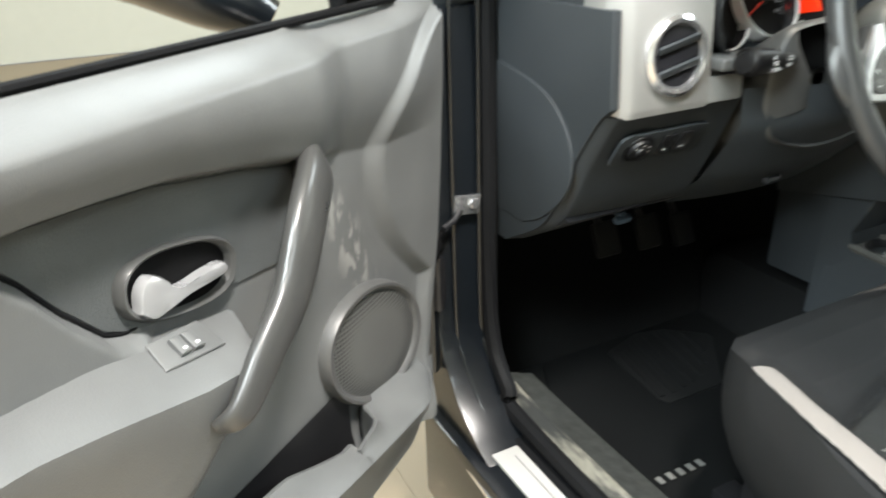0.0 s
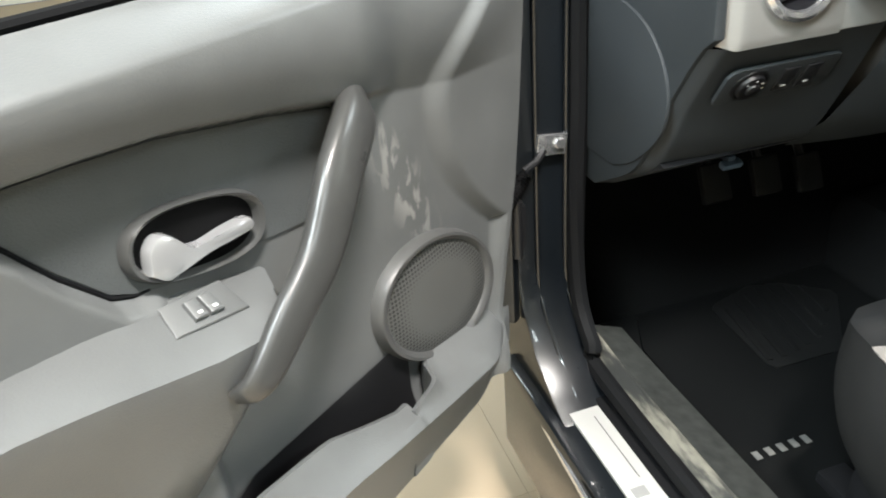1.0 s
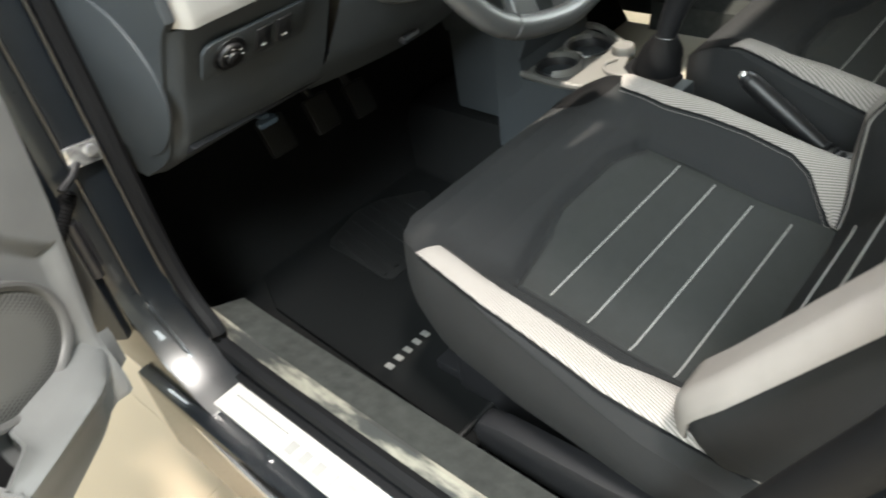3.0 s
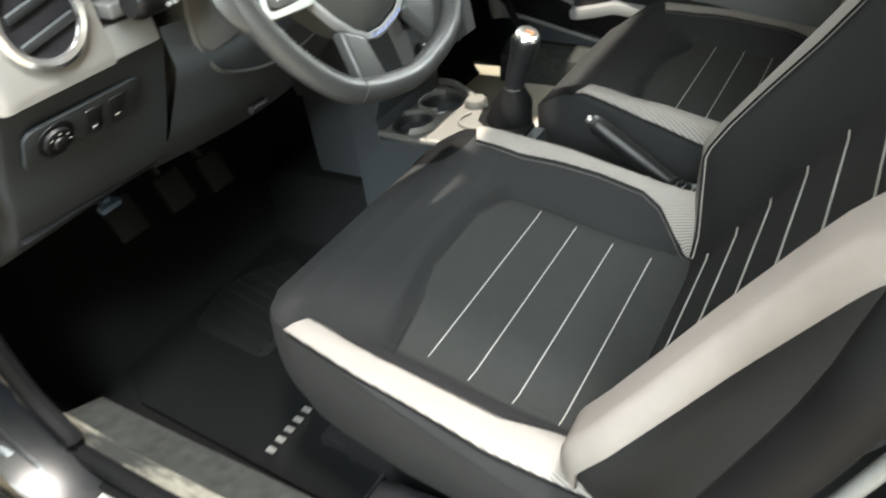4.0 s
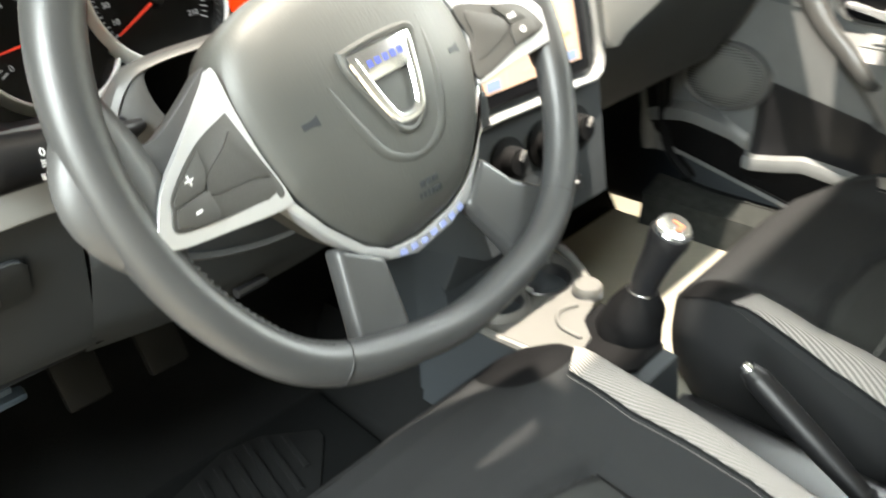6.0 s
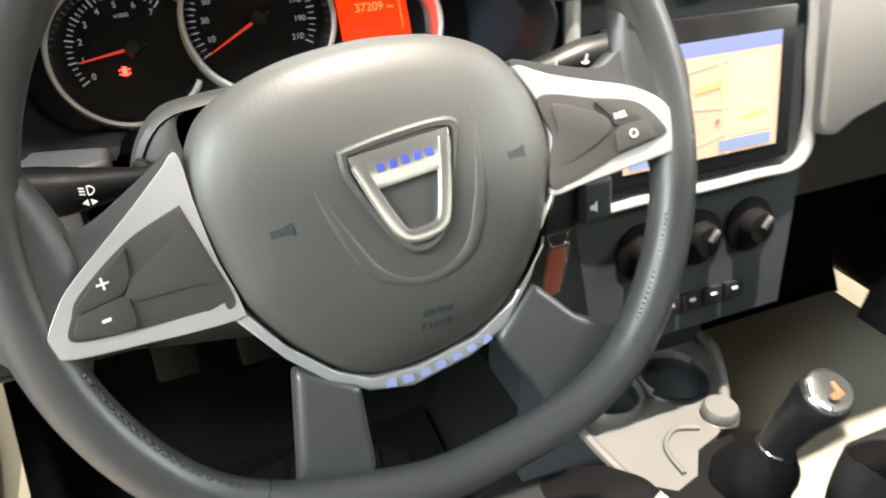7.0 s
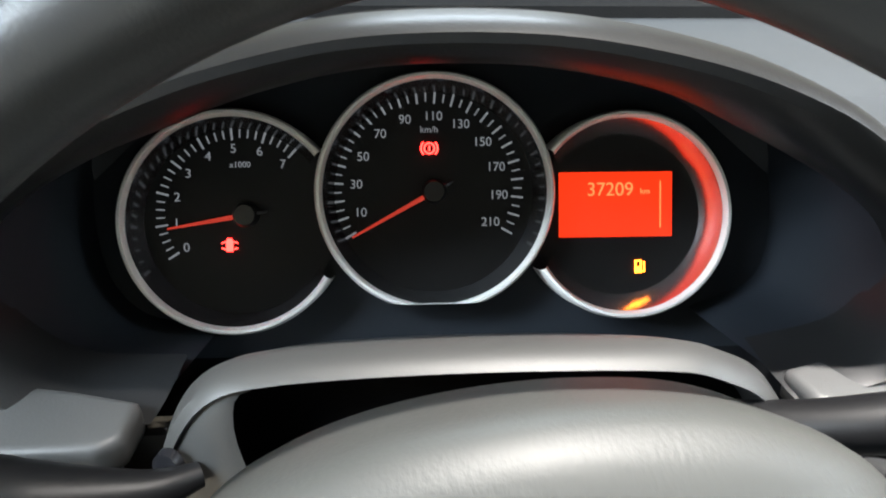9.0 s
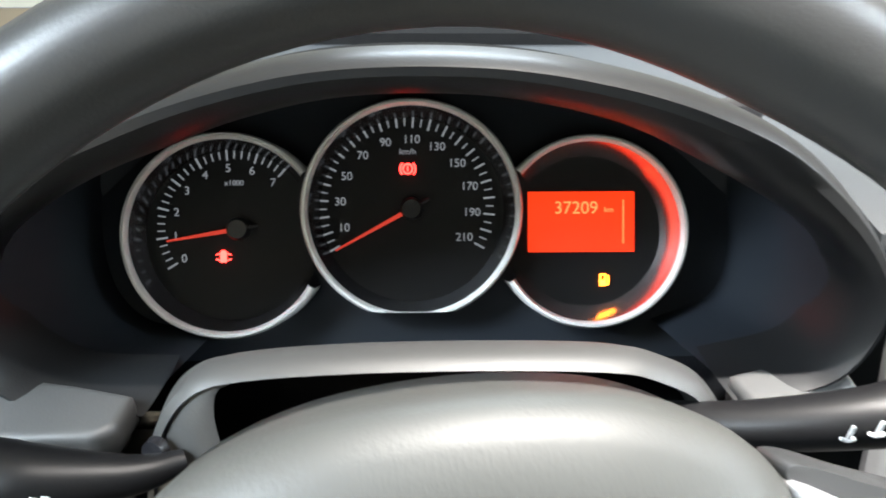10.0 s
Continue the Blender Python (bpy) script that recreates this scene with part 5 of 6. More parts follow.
dash_part("passenger_dash", side([(0.24, 1.02), (0.19, 0.98), (0.20, 0.90), (0.24, 0.78), (0.30, 0.68), (0.62, 0.66), (0.62, 1.02)], 0.50, 1.085, 0.02), M_DASH)
dash_part("cluster_rear_wall", box(0.42, 0.02, 0.17, 0.005, pose(0, 0.345, 0.945)), M_BLACK)

# ---- pedals ----
for x, z, w in ((-0.130, 0.585, 0.050), (-0.035, 0.578, 0.050), (0.050, 0.565, 0.046)):
    pd = thing("pedal", pose(x, 0.43, z), "black rubber pedal on a steel arm", "pedal", "pedals")
    part("pedal_pad", box(w, 0.014, 0.062, 0.005, pose(0, 0, 0, -25, 0, 0)), M_PAD, pd)
    part("pedal_arm", tube([(0, 0.008, 0), (0, 0.05, 0.06), (0, 0.08, 0.16)], 0.007, 8), M_BLACK, pd)
# ---- centre console ----
con = thing("centre_console", pose(0.36, 0, 0.42), "grey plastic centre console with cup holders", "console")


def con_part(name, bm, material, label="", parent=None):
    bm.transform(pose(-0.36, 0, -0.42))
    return part(name, bm, material, parent or con, label)


con_part("console_body", rings([[Vector(p) for p in ((0.235 + e, y, 0.40), (0.262 + e, y, 0.545), (r - 0.012, y, 0.545), (r + 0.012, y, 0.40))] for y, r, e in ((-0.03, 0.388, 0.05), (0.09, 0.396, 0.02), (0.15, 0.435, 0), (0.27, 0.480, 0))]), M_DASH, "dark console body")
con_part("console_front", rings([[Vector(p) for p in ((0.250, y, 0.40), (0.262, y, z), (0.474, y, z), (0.486, y, 0.40))] for y, z in ((0.232, 0.54), (0.236, 0.575), (0.29, 0.66))]), M_DASH, "dark foot of the centre stack")
con_part("console_rear", front([(0.285, 0.40), (0.292, 0.445), (0.310, 0.455), (0.420, 0.455), (0.436, 0.445), (0.445, 0.40)], -0.62, -0.02, 0.008), M_BLACK)


def pierced(outline, holes, z0, z1):
    """A plate with round holes."""
    bm = bmesh.new()
    for loop in [[(x, y) for x, y in outline]] + [[(x + r * math.cos(2 * math.pi * k / 32), y + r * math.sin(2 * math.pi * k / 32)) for k in range(32)] for x, y, r in holes]:
        vs = [bm.verts.new((x, y, z1)) for x, y in loop]
        for p, q in zip(vs, vs[1:] + vs[:1]):
            bm.edges.new((p, q))
    bmesh.ops.triangle_fill(bm, edges=bm.edges[:], use_beauty=True, normal=(0, 0, 1))
    r = bmesh.ops.extrude_face_region(bm, geom=bm.faces[:])
    bmesh.ops.translate(bm, verts=[v for v in r["geom"] if isinstance(v, bmesh.types.BMVert)], vec=(0, 0, z0 - z1))
    return bm


CUPS = ((0.309, 0.190, 0.036), (0.394, 0.184, 0.037))
con_part("console_tray", pierced([(0.264, 0.232), (0.258, 0.16), (0.270, 0.075), (0.300, 0.052), (0.330, 0.060), (0.352, 0.086), (0.385, 0.096), (0.412, 0.112), (0.442, 0.155), (0.462, 0.205), (0.466, 0.232)], CUPS, 0.546, 0.556), M_TRAY, "pale grey console tray")
for x, y, r in CUPS:
    con_part("cup_holder", turned([(r + 0.0045, 0.5565), (r + 0.003, 0.5595), (r - 0.0005, 0.5585), (r - 0.003, 0.548), (r - 0.005, 0.505), (0.0, 0.503)], 40, pose(x, y, 0)), M_BLACK, "black cup holder well")
for x, y, r in CUPS:
    con_part("cup_rim", turned([(r + 0.007, 0.555), (r + 0.006, 0.564), (r + 0.003, 0.5675), (r, 0.566), (r - 0.001, 0.550)], 40, pose(x, y, 0), 20 if x > 0.35 else 200, 200 if x > 0.35 else 420), M_TRAY, "raised pale rim of the cup holder")
con_part("tray_wall", tube([(0.474, 0.235, 0.560), (0.469, 0.205, 0.562), (0.444, 0.160, 0.562), (0.418, 0.124, 0.560)], 0.0065, 10, n=24), M_TRAY, "pale side wall of the tray")
con_part("gaiter_plate", prism([(0.275, 0.07), (0.285, 0.01), (0.318, -0.012), (0.376, -0.012), (0.392, 0.04), (0.402, 0.095), (0.36, 0.09), (0.33, 0.07)], 0.008, 0.003, pose(0, 0, 0.5455)), M_DEEPBLACK, "black plate under the gaiter")
con_part("dish_rim", tube([(0.318, 0.066, 0.5575), (0.322, 0.100, 0.5580), (0.345, 0.118, 0.5585), (0.372, 0.110, 0.5580)], 0.0028, 8, n=20), M_TRAY, "rounded edge of a shallow dish")
con_part("socket_cap", turned([(0.021, 0.553), (0.021, 0.5565), (0.0195, 0.557)], 32, pose(0.406, 0.118, 0)), M_BLACK, "black socket ring")
con_part("socket_lid", turned([(0.0195, 0.556), (0.0198, 0.565), (0.017, 0.5695), (0.0, 0.570)], 32, pose(0.406, 0.118, 0)), M_TRAY, "pale socket cap")
con_part("console_lip", tube([(0.264, 0.235, 0.555), (0.257, 0.15, 0.556), (0.268, 0.07, 0.553)], 0.006, 8, n=16), M_TRAY)

gear = thing("gear_lever", pose(0.375, 0.0, 0.556), "black gear lever with leather gaiter and chrome cap", "gear lever")
GL = pose(-0.375, 0, -0.556)


def gear_part(name, bm, material, label=""):
    bm.transform(GL)
    return part(name, bm, material, gear, label)


base, top = Vector((0.372, 0.036, 0.552)), Vector((0.379, 0.024, 0.612))
secs = []
for t in span(0, 1, 12):
    c = base.lerp(top, t)
    w = line(t, (0, 0.036), (0.15, 0.0355), (0.4, 0.033), (0.7, 0.027), (0.9, 0.0205), (1, 0.0175))
    secs.append([c + Vector((w * math.cos(a) * (1 + 0.06 * math.sin(5 * a + 9 * t)), w * 1.15 * math.sin(a) * (1 + 0.06 * math.cos(4 * a + 7 * t)), 0)) for a in [2 * math.pi * k / 24 for k in range(24)]])
gear_part("gaiter", rings(secs), M_DEEPBLACK, "creased black gaiter")
gear_part("collar", turned([(0.0145, 0), (0.0165, 0.002), (0.0165, 0.005), (0.0145, 0.007)], 28, pose(0.379, 0.024, 0.609, 14, 4, 0)), M_SATIN)
gear_part("knob", tube([(0.379, 0.024, 0.613), (0.380, 0.019, 0.635), (0.381, 0.010, 0.662), (0.383, 0.001, 0.688), (0.384, -0.002, 0.699), (0.384, -0.003, 0.705)], [0.0160, 0.0172, 0.0188, 0.0238, 0.0225, 0.013], 24, n=24), M_BLACK, "black knob")
gear_part("knob_cap", turned([(0.0, 0.0022), (0.0145, 0.0026), (0.0172, 0.0036), (0.0202, 0.0008), (0.0206, -0.005)], 36, pose(0.381, -0.006, 0.7045, 26, -10, 0)), M_SATIN, "chrome shift cap")
gear_part("shift_mark", joined(box(0.012, 0.005, 0.0006, 0, pose(0.381, -0.006, 0.7045, 26, -10, 0) @ pose(0.003, -0.005, 0.0030)), box(0.004, 0.012, 0.0006, 0, pose(0.381, -0.006, 0.7045, 26, -10, 0) @ pose(0.006, 0.0, 0.0032))), mat("orange_mark", (0.72, 0.22, 0.10), 0.4), "orange shift marks")

hb = thing("handbrake_lever", pose(0.365, -0.30, 0.455), "black handbrake lever with ribbed rubber boot", "handbrake")
HB = pose(-0.365, 0.30, -0.455)


def hb_part(name, bm, material, label=""):
    bm.transform(HB)
    return part(name, bm, material, hb, label)


A, Bq = Vector((0.364, -0.116, 0.577)), Vector((0.354, -0.300, 0.459))
hb_part("grip", tube([A.lerp(Bq, 0.035), A.lerp(Bq, 0.06), A.lerp(Bq, 0.2), A.lerp(Bq, 0.45), A.lerp(Bq, 0.72)], [0.0125, 0.0145, 0.0150, 0.0145, 0.0115], 18, n=30), M_STALK, "worn black grip")
hb_part("grip_collar", tube([A.lerp(Bq, 0.0), A.lerp(Bq, 0.038)], [0.0105, 0.0128], 18), M_BLACK, "black end collar")
hb_part("button", tube([A + (A - Bq).normalized() * 0.007, A + (A - Bq).normalized() * 0.001, A], [0.0055, 0.0068, 0.0068], 14), M_SATIN, "release button")
for k in range(6):
    c = A.lerp(Bq, 0.74 + 0.055 * k)
    d = (A - Bq).normalized()
    hb_part("boot_rib", tube([c - d * 0.0042, c, c + d * 0.0042], [0.0115 + 0.001 * k, 0.0145 + 0.001 * k, 0.0115 + 0.001 * k], 16), M_RUBBER)

slider = thing("seat_belt_buckle", pose(0.275, -0.34, 0.44), "black belt buckle with a red release button", "belt buckle")
part("buckle", box(0.03, 0.055, 0.10, 0.008, pose(0, 0, 0.05, 15, 0, 0)), M_BLACK, slider)
part("release", box(0.022, 0.014, 0.012, 0.003, pose(0, -0.012, 0.103, 15, 0, 0)), mat("red_button", (0.55, 0.03, 0.02), 0.4), slider, "red release button")

# passenger side floor
tagged(part("passenger_mat", prism([(-0.25, -0.30), (0.262, -0.30), (0.262, 0.30), (-0.23, 0.30)], 0.006, 0.002), M_PALEMAT, world=pose(0.78, 0.18, 0.302)), "pale beige protective floor mat", "floor mat")

# ---- doors ----
def crease(u):
    return line(u, (0.0, 0.86), (0.2, 0.872), (0.317, 0.895), (0.411, 0.917), (0.513, 0.936), (0.576, 0.942), (0.63, 0.945), (1.0, 0.95))


def panel_n(u, z):
    cz = crease(u)
    n = 0.026 * step(cz - 0.003, cz + 0.009, z) * step(0.24, 0.34, u)
    k = min(1, max(0, (z - cz) / (1.035 - cz)))
    n += (0.020 * math.sin(math.pi * k) - 0.035 * step(0.995, 1.022, z)) * step(-0.02, 0.16, u)
    cu = 0.197 - 4.6 * max(0.0, 0.84 - z) ** 2 - 7.0 * max(0.0, z - 0.84) ** 2 if z > 0.66 else 0.04
    n += 0.013 * step(cu + 0.006, cu - 0.030, u)
    sc = line(u, (0.547, 0.822), (0.565, 0.824), (0.581, 0.831), (0.611, 0.866), (0.634, 0.900), (0.66, 0.928), (0.70, 0.945), (1.0, 0.95))
    n += 0.016 * step(sc + 0.009, sc - 0.009, z) * step(0.535, 0.555, u)
    n += 0.020 * step(0.53, 0.44, z)
    return n


def arm_top(u):
    return line(u, (0.42, 0.785), (0.544, 0.817), (0.60, 0.834), (0.665, 0.840), (1.0, 0.862))


def arm_low(u):
    return line(u, (0.42, 0.768), (0.531, 0.787), (0.632, 0.812), (0.697, 0.828), (1.0, 0.850))


def lip_in(u):
    return line(u, (0.05, 0.50), (0.10, 0.528), (0.16, 0.546), (0.22, 0.558), (0.30, 0.562), (0.34, 0.554), (0.39, 0.575), (0.446, 0.602), (0.534, 0.612), (1.0, 0.62))


def lip_out(u):
    return line(u, (0.05, 0.475), (0.10, 0.497), (0.19, 0.520), (0.29, 0.532), (0.38, 0.545), (0.45, 0.558), (1.0, 0.57))


def door_inside(d, flip, skin, fall=0.0, spk_u=0.214, well=(0.28, 0.97, 0.60), slim=1.0, drop=0.0, spk_s=1.0):
    """Door trim along u, up z; fall lowers the trim lines towards the rear."""
    def add(name, bm, material, label="", parent=None):
        if fall and name not in ("door_skin", "door_edge", "belt_seal", "window_frame", "quarter_post", "mirror_housing"):
            for v in bm.verts:
                v.co.z -= fall * max(0.0, v.co.x - 0.19) * (1 - step(0.86, 1.02, v.co.z))
        bm.transform(flip)
        return part(name, bm, material, parent or d, label)
    add("inner_panel", thick(grid(lambda u, z: Vector((u + line(z, (0.44, 0.10), (0.6, 0.062), (0.7, 0.036), (0.8, 0.02), (0.9, 0.008), (1.02, 0.0)) * max(0.0, 1 - u / 0.25), panel_n(u, z), z)), span(0.0, 0.97, 280), span(0.435, 1.022, 220)), 0.004), skin, "grained dark grey door panel")
    def insert(i, j):
        u = 0.318 + 0.34 * i
        lo = max(arm_top(u) - 0.02, line(u, (0.32, 0.80), (0.54, 0.826), (0.565, 0.834), (0.581, 0.843), (0.611, 0.879), (0.634, 0.912), (0.66, 0.941), (0.70, 0.95)))
        hi = max(lo + 0.001, crease(u) - 0.004)
        z = lo + (hi - lo) * j
        return Vector((u, panel_n(u, z) + 0.0022, z))
    # overlay that puts the shade under the crease into the colour
    add("panel_shade", thick(grid(insert, span(0, 1, 120), span(0, 1, 24)), 0.002), M_DOORSHADE, "door panel below the crease, coloured darker as shaded")
    add("panel_groove", tube([(u, panel_n(u, z) + 0.0005, z) for u, z in [(u, line(u, (0.547, 0.822), (0.565, 0.824), (0.581, 0.831), (0.611, 0.866), (0.634, 0.900), (0.66, 0.928), (0.70, 0.945)) + 0.008) for u in span(0.552, 0.70, 40)]], 0.0022, 6), M_RUBBER)
    # armrest: a shelf that slopes out and down, with a face below
    secs = []
    for i, u in enumerate([0.452, 0.456, 0.464, 0.475] + span(0.49, 0.97, 24)):
        zt, zb = arm_top(u), arm_low(u)
        k = (0.80, 0.92, 0.98, 1.0)[min(i, 3)]
        e = (0.012, 0.006, 0.002, 0)[min(i, 3)]
        shear = 0.9 * step(0.68, 0.46, u)
        prof = [(-0.012, zt), (0.006, zt), (0.030 * k, zt + (zb - zt) * 0.45), (0.058 * k, zb + 0.002 - e * 0.5), (0.0625 * k, zb - 0.0015 - e), (0.062 * k, zb - 0.007 - e), (0.056 * k, zb - 0.03), (0.042 * k, zb - 0.08), (0.026 * k, zb - 0.125), (-0.012, zb - 0.150)]
        secs.append([Vector((u + shear * (zt - z), n, z)) for n, z in prof])
    arm = add("armrest", rings(secs), M_DOOR, "dark grey armrest shelf")
    # window switch plate set into the shelf
    ca, cb, cc, cd = Vector((0.558, 0.012, 0.8175)), Vector((0.564, 0.036, 0.8035)), Vector((0.497, 0.034, 0.7895)), Vector((0.501, 0.009, 0.809))
    up = (ca - cd).cross(cc - cd).normalized()
    if up.z < 0:
        up = -up

    def on_plate(s, t, h):
        return (cd.lerp(ca, s)).lerp(cc.lerp(cb, s), t) + up * h

    def pad(s0, s1, t0, t1, h0, h1, e):
        return rings([[on_plate(s, t, h) for s, t in ((s0 + k, t0 + k), (s1 - k, t0 + k), (s1 - k, t1 - k), (s0 + k, t1 - k))] for h, k in ((h0, 0.0), (h1 - 0.0008, 0.0), (h1, e))])
    sw = add("switch_plate", pad(0, 1, 0, 1, 0.0, 0.0035, 0.03), M_DOOR, "window switch plate", arm)
    for s in (0.40, 0.62):
        add("window_switch", pad(s - 0.09, s + 0.09, 0.22, 0.80, 0.002, 0.0085, 0.03), M_DOOR, "grey window switch", sw)
        add("switch_mark", pad(s - 0.03, s + 0.03, 0.62, 0.70, 0.006, 0.0090, 0.0), M_WHITE, "", sw)
    # storage lip along the bottom
    for u0, u1 in ((0.045, 0.334), (0.330, 0.97)):
        secs, lower = [], []
        for u in span(u0, u1, 40):
            nin = line(u, (0.0, 0.004), (0.25, 0.004), (0.268, 0.018), (0.285, 0.044), (0.30, 0.048)) if u0 < 0.1 else 0.034
            zi, zo = lip_in(u), lip_out(u)
            if u0 > 0.1:
                zi, zo = zi - drop, min(zo, zi - drop - 0.016)
            elif drop:
                zo = zi - 0.020
            w = step(0.03, 0.20, u)
            top = [(nin - 0.006, zi - 0.012), (nin - 0.003, zi - 0.002), (nin + 0.003, zi), (nin * 0.4 + 0.034, zi * 0.45 + zo * 0.55 + 0.004), (0.057, zo + 0.010), (0.064, zo), (0.060, zo - 0.014)]
            foot = [(0.060, zo - 0.014), (0.046, min(0.49, zo - 0.02)), (0.036, 0.445), (0.0, 0.435), (nin - 0.01, 0.445 if nin > 0.01 else zi - 0.03)]
            secs.append([Vector((u, n * w * slim, z)) for n, z in (top + foot[1:] if slim == 1 else top + [(nin - 0.006, zo - 0.015)])])
            lower.append([Vector((u, n * w * slim - 0.001, z)) for n, z in foot])
        add("pocket_lip", rings(secs), M_DOOR, "broad lip of the door pocket")
        # shade on the lower door is put in as a black front
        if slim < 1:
            add("pocket_front_shade", rings(lower), M_DEEPBLACK, "lower front of the door pocket, blackened as shaded")
    # black sheet over the panel paints the shade inside the pocket
    add("pocket_shade", grid(lambda u, z: Vector((u, 0.0025 + panel_n(u, z), z)), span(well[0], well[1], 12), span(0.45, well[2], 6)), M_BLACK, "black sheet for the shade inside the door pocket")
    # release lever in its ringed recess
    c, ang = Vector((0.503, 0, 0.852)), radians(8)
    def oval(k, n, ext=0.0):
        pts = []
        for i in range(56):
            a = 2 * math.pi * i / 56
            x = (0.062 * k + ext) * math.copysign(abs(math.cos(a)) ** 0.8, math.cos(a))
            z = (0.0295 * k + ext) * math.copysign(abs(math.sin(a)) ** 0.8, math.sin(a))
            z += 0.004 * x / 0.066
            pts.append(c + Vector((x * math.cos(ang) - z * math.sin(ang), n, x * math.sin(ang) + z * math.cos(ang))))
        return pts
    rec = add("handle_bezel", rings([oval(1.06, 0.000), oval(1.05, 0.007), oval(1.0, 0.011), oval(0.93, 0.009), oval(0.88, 0.002), oval(0.86, 0.0015)], caps=False), M_BEZEL, "dark grey oval handle bezel")
    add("handle_well", rings([oval(0.90, 0.0030), oval(0.30, 0.0026)]), M_DEEPBLACK, "", rec)
    lev = [(0.560, 0.838), (0.556, 0.858), (0.545, 0.868), (0.532, 0.862), (0.522, 0.848), (0.508, 0.842), (0.480, 0.843), (0.455, 0.841), (0.450, 0.833), (0.460, 0.829), (0.500, 0.830), (0.530, 0.827), (0.548, 0.827)]
    lp = [Vector((0.505 + (p.x - 0.505) * 0.90, 0.850 + (p.y - 0.844) * 0.86, 0)) for p in smooth_loop(lev, 48)]
    lc = Vector((0.52, 0.849, 0))
    add("release_lever", rings([[Vector((lc.x + (p.x - lc.x) * k, n, lc.y + (p.y - lc.y) * k)) for p in lp] for k, n in ((1.0, 0.004), (1.0, 0.011), (0.96, 0.0145), (0.80, 0.0165), (0.3, 0.0165))]), M_LEVER, "satin silver release lever", rec)
    # pull handle
    pts = curve_pts([(0.322, 0.004, 0.900), (0.345, 0.034, 0.898), (0.397, 0.056, 0.868), (0.441, 0.066, 0.820), (0.490, 0.071, 0.787), (0.530, 0.072, 0.756), (0.546, 0.058, 0.746)], 48)
    secs = []
    for i, p in enumerate(pts):
        t = (pts[min(48, i + 1)] - pts[max(0, i - 1)]).normalized()
        side_v = t.cross(Vector((0, 1, 0))).normalized()
        out = side_v.cross(t)
        w = line(i / 48, (0, 0.019), (0.06, 0.0245), (0.35, 0.0225), (0.7, 0.0175), (0.9, 0.012), (1, 0.007))
        ring = []
        for q in range(20):
            a = 2 * math.pi * q / 20
            cx, cy = math.copysign(abs(math.cos(a)) ** 0.7, math.cos(a)), math.copysign(abs(math.sin(a)) ** 0.7, math.sin(a))
            ring.append(p + side_v * (w * cx) + out * (0.62 * w * cy * (1 - 0.25 * cx)))
        secs.append(ring)
    add("pull_handle", rings(secs), M_HANDLE, "worn glossy black pull handle")
    # oval loudspeaker
    sc, sa = Vector((spk_u, 0, 0.622 + (spk_u - 0.214) * 0.25)), radians(26)
    def spk(k, n, ext=0.0):
        return [sc + Vector((x * math.cos(sa) - z * math.sin(sa), n, x * math.sin(sa) + z * math.cos(sa))) for x, z in [((0.121 * k * spk_s + ext) * math.cos(a), (0.080 * k * spk_s + ext) * math.sin(a)) for a in [2 * math.pi * i / 72 for i in range(72)]]]
    ring = add("speaker_ring", rings([spk(1.0, -0.002, 0.001), spk(1.0, 0.010), spk(0.975, 0.0145), spk(0.93, 0.0150), spk(0.89, 0.0125), spk(0.86, 0.0085), spk(0.855, 0.006)], caps=False), M_SPKRING, "raised speaker ring")
    add("speaker_grille", rings([spk(0.87, 0.009), spk(0.75, 0.0115), spk(0.45, 0.0135), spk(0.05, 0.0140)]), M_GRILLE, "perforated speaker grille", ring)
    add("door_skin", box(1.02, 0.03, 0.55, 0.01, pose(0.50, -0.105, 0.695)), M_PAINT, "dark blue lacquered outer skin")
    add("door_edge", box(0.02, 0.09, 0.575, 0.006, pose(0.002, -0.054, 0.725)), M_PAINT)
    add("belt_seal", tube([(0.08, -0.015, 1.024), (0.5, -0.012, 1.024), (0.97, -0.012, 1.024)], 0.005, 8), M_RUBBER)
    add("window_frame", joined(tube([(0.10, -0.05, 1.02), (0.30, -0.055, 1.22), (0.60, -0.065, 1.43), (0.98, -0.065, 1.44)], 0.02, 8, n=20), tube([(0.99, -0.055, 1.44), (0.995, -0.05, 1.02)], 0.02, 8)), M_RUBBER, "black window frame")
    add("quarter_post", tube([(0.155, -0.045, 1.02), (0.165, -0.048, 1.10)], 0.010, 8), M_RUBBER)
    m = add("mirror_housing", tube([(0.13, -0.16, 1.00), (0.16, -0.21, 1.035), (0.20, -0.29, 1.09), (0.21, -0.33, 1.10)], [0.03, 0.06, 0.085, 0.05], 16, flat=0.8, n=16), M_PAINT, "dark blue door mirror housing")
    return d


door = thing("front_door", pose(-0.47, 0.401, 0, 0, 0, 217.55), "open front door with a scuffed dark grey inner panel", "car door", "front doors")
door_inside(door, ID, M_SCUFFED)
far_door = thing("front_door", pose(1.125, 0.55, 0.015, 0, 0, -90), "closed front door with a dark grey inner panel", "car door", "front doors")
door_inside(far_door, Matrix.Diagonal((1, -1, 1, 1)), M_DOOR, 0.25, 0.258, (0.33, 0.63, 0.66), 0.6, 0.042, 0.82)

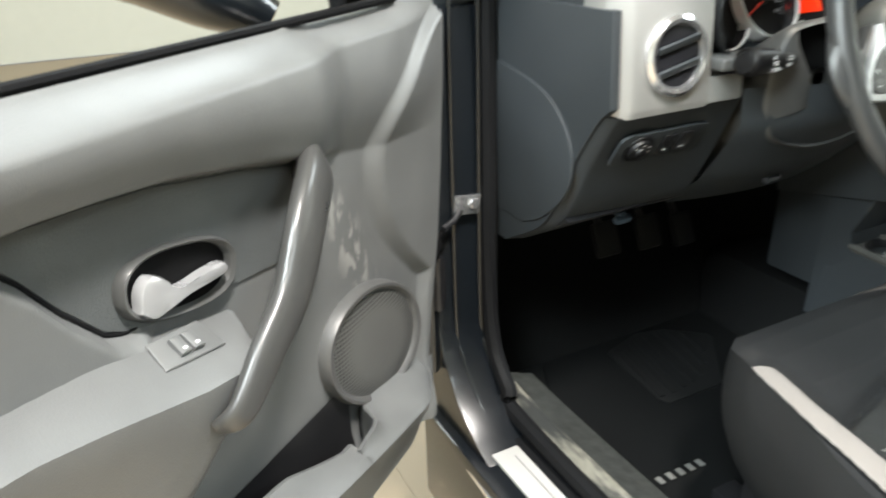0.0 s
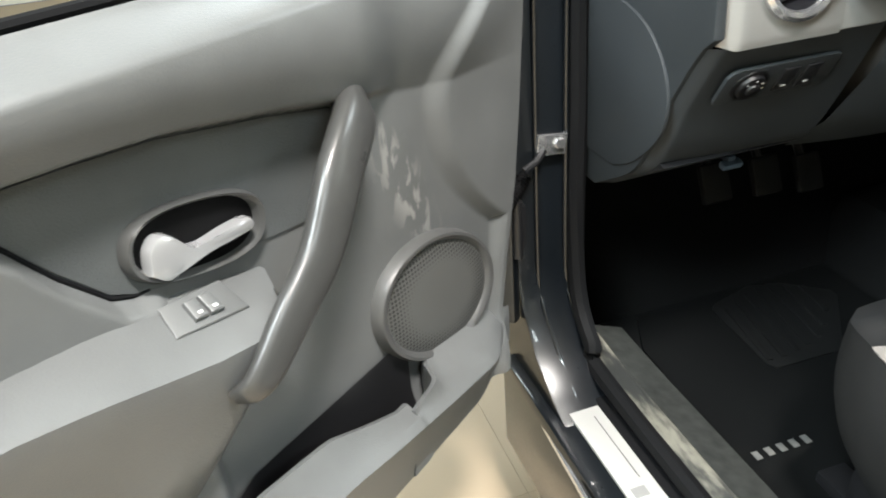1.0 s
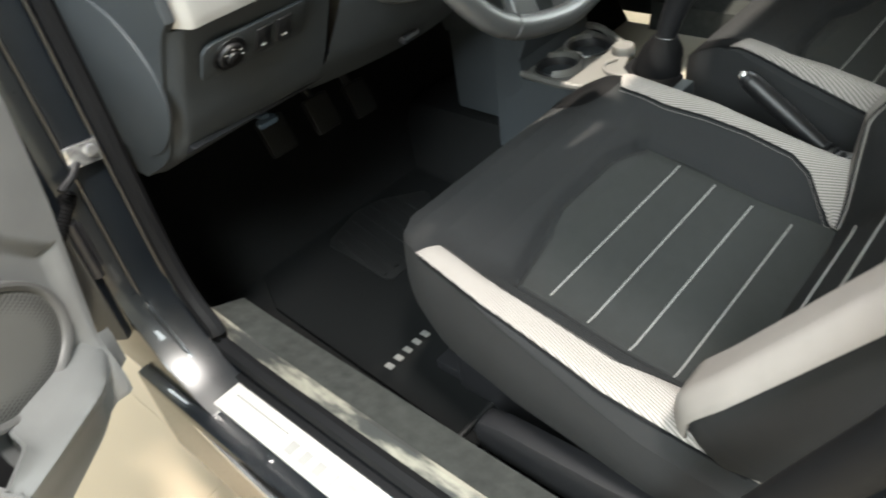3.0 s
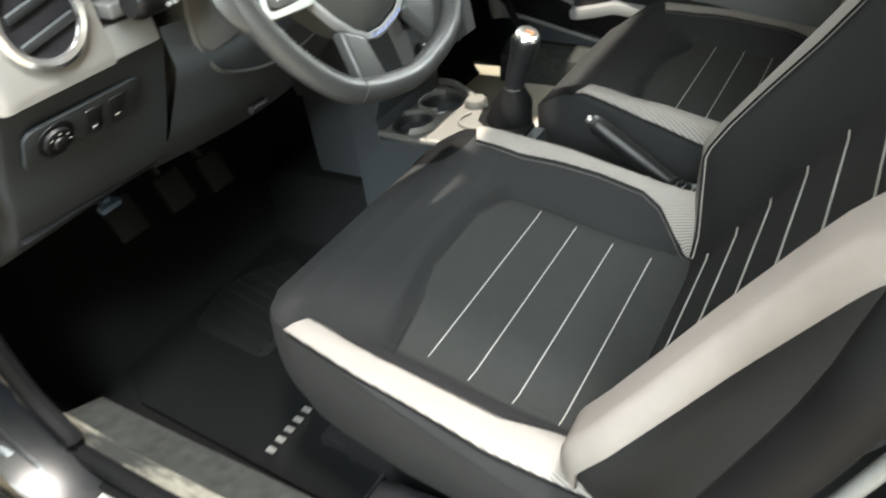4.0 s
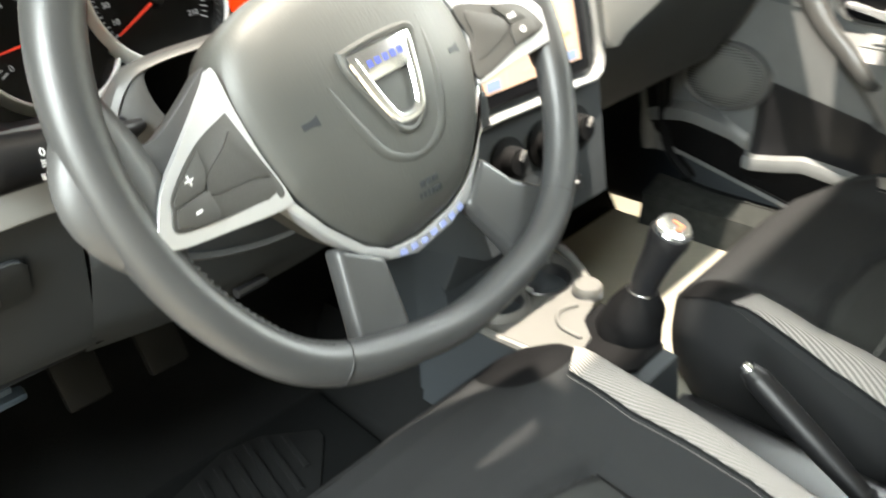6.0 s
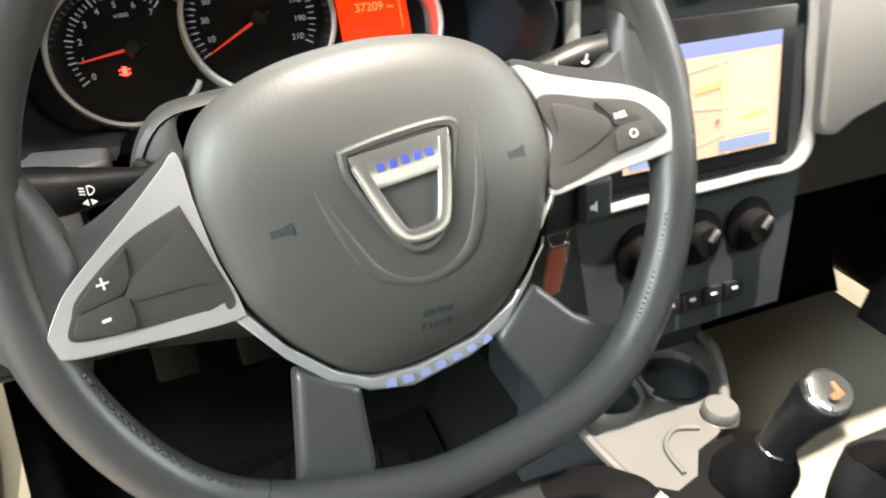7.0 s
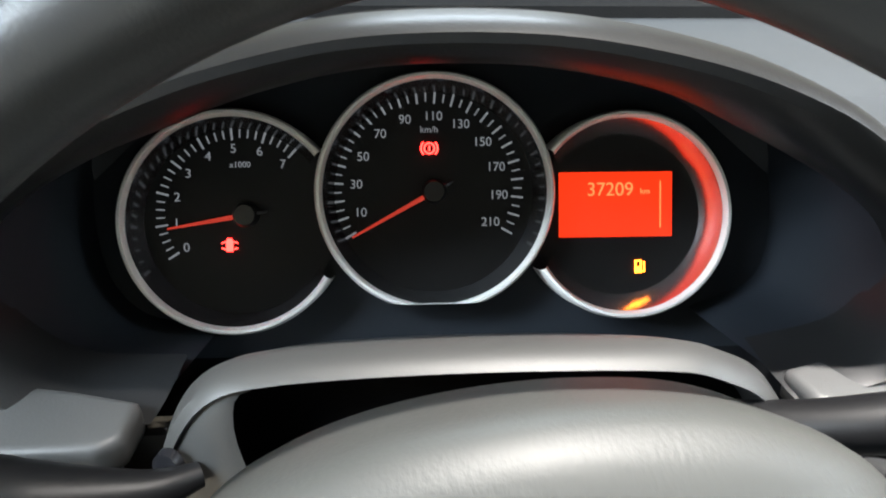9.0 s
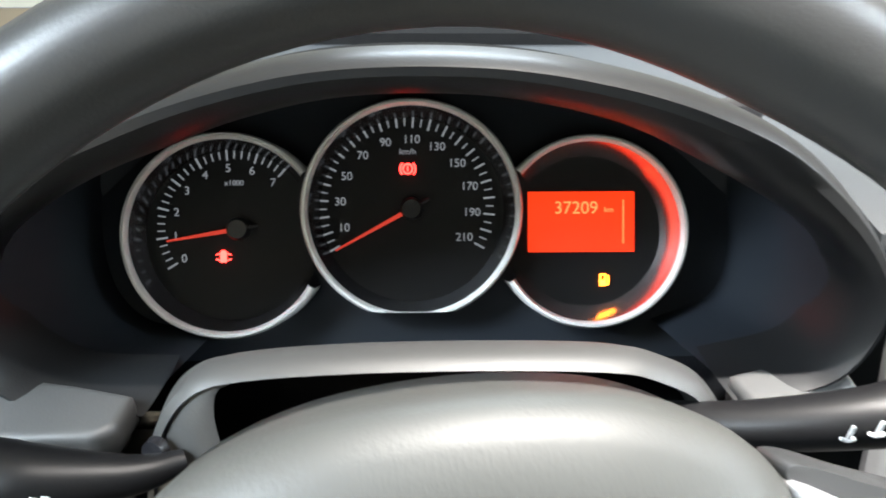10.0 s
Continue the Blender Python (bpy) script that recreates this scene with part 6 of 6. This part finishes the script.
# ---- door stay and hinge on the pillar ----
stay = thing("door_stay", pose(-0.416, 0.418, 0.713), "bright steel door stay with a bolt on the pillar", "door stay")
part("bracket", box(0.044, 0.008, 0.030, 0.002, pose(0, 0, 0, 0, 6, 0)), M_SATIN, stay, "steel bracket")
part("bolt", turned([(0.0, 0.006), (0.007, 0.006), (0.0085, 0.003), (0.0085, 0)], 6, pose(0.010, -0.004, 0.002, 90, 0, 0)), M_SATIN, stay)
part("arm", tube([(-0.012, -0.002, -0.006), (-0.028, -0.012, -0.016), (-0.05, -0.02, -0.022)], 0.005, 8), M_BLACK, stay)
for z in (0.60, 0.95):
    hg = part("hinge_leaf", box(0.03, 0.03, 0.07, 0.004, pose(-0.475 - XC, 0.42, z - 0.12)), M_BLACK, shell, "dark steel door hinge")
    part("hinge_pin", tube([(-0.475 - XC, 0.404, z - 0.165), (-0.475 - XC, 0.404, z - 0.075)], 0.008, 10), M_BLACK, hg)
for x in (-0.4365, -0.3915):
    part("pillar_edge", tube([(x - XC, 0.424, 1.02 - 0.12), (x - XC, 0.4235, 0.60), (x - XC, 0.420, 0.39), (x - XC, 0.400, 0.335), (x - XC + 0.004, 0.355, 0.275), (x - XC + 0.004, 0.30, 0.236)], 0.0035, 8, n=30), M_PAINT, shell, "pressed pillar edge")


def tile_floor():
    size, gap = 0.80, 0.0006
    me = None
    for i in range(-5, 4):
        for j in range(-4, 5):
            x, y = i * size - 0.85, j * size + 0.05
            if me is None:
                t = part("tile", box(size - gap, size - gap, 0.01, 0.0002, None), M_TILE, bpy.data.objects["floor"], smooth=False)
                me = t.data
            else:
                t = new("tile", me)
                t.parent = bpy.data.objects["floor"]
            t.matrix_basis = pose(x, y, -0.005)


tile_floor()

for k in range(5):
    part("letter_bar", box(0.020, 0.013, 0.0006, 0, pose(0.0, 0.052 - 0.0215 * k, 0.0052)), mat("grey_letter", (0.42, 0.42, 0.41), 0.5), plate, "grey letter-sized bar")
part("edge_line", box(0.0012, 0.12, 0.0004, 0, pose(0.008, 0.15, 0.0052)), M_GREY, plate)
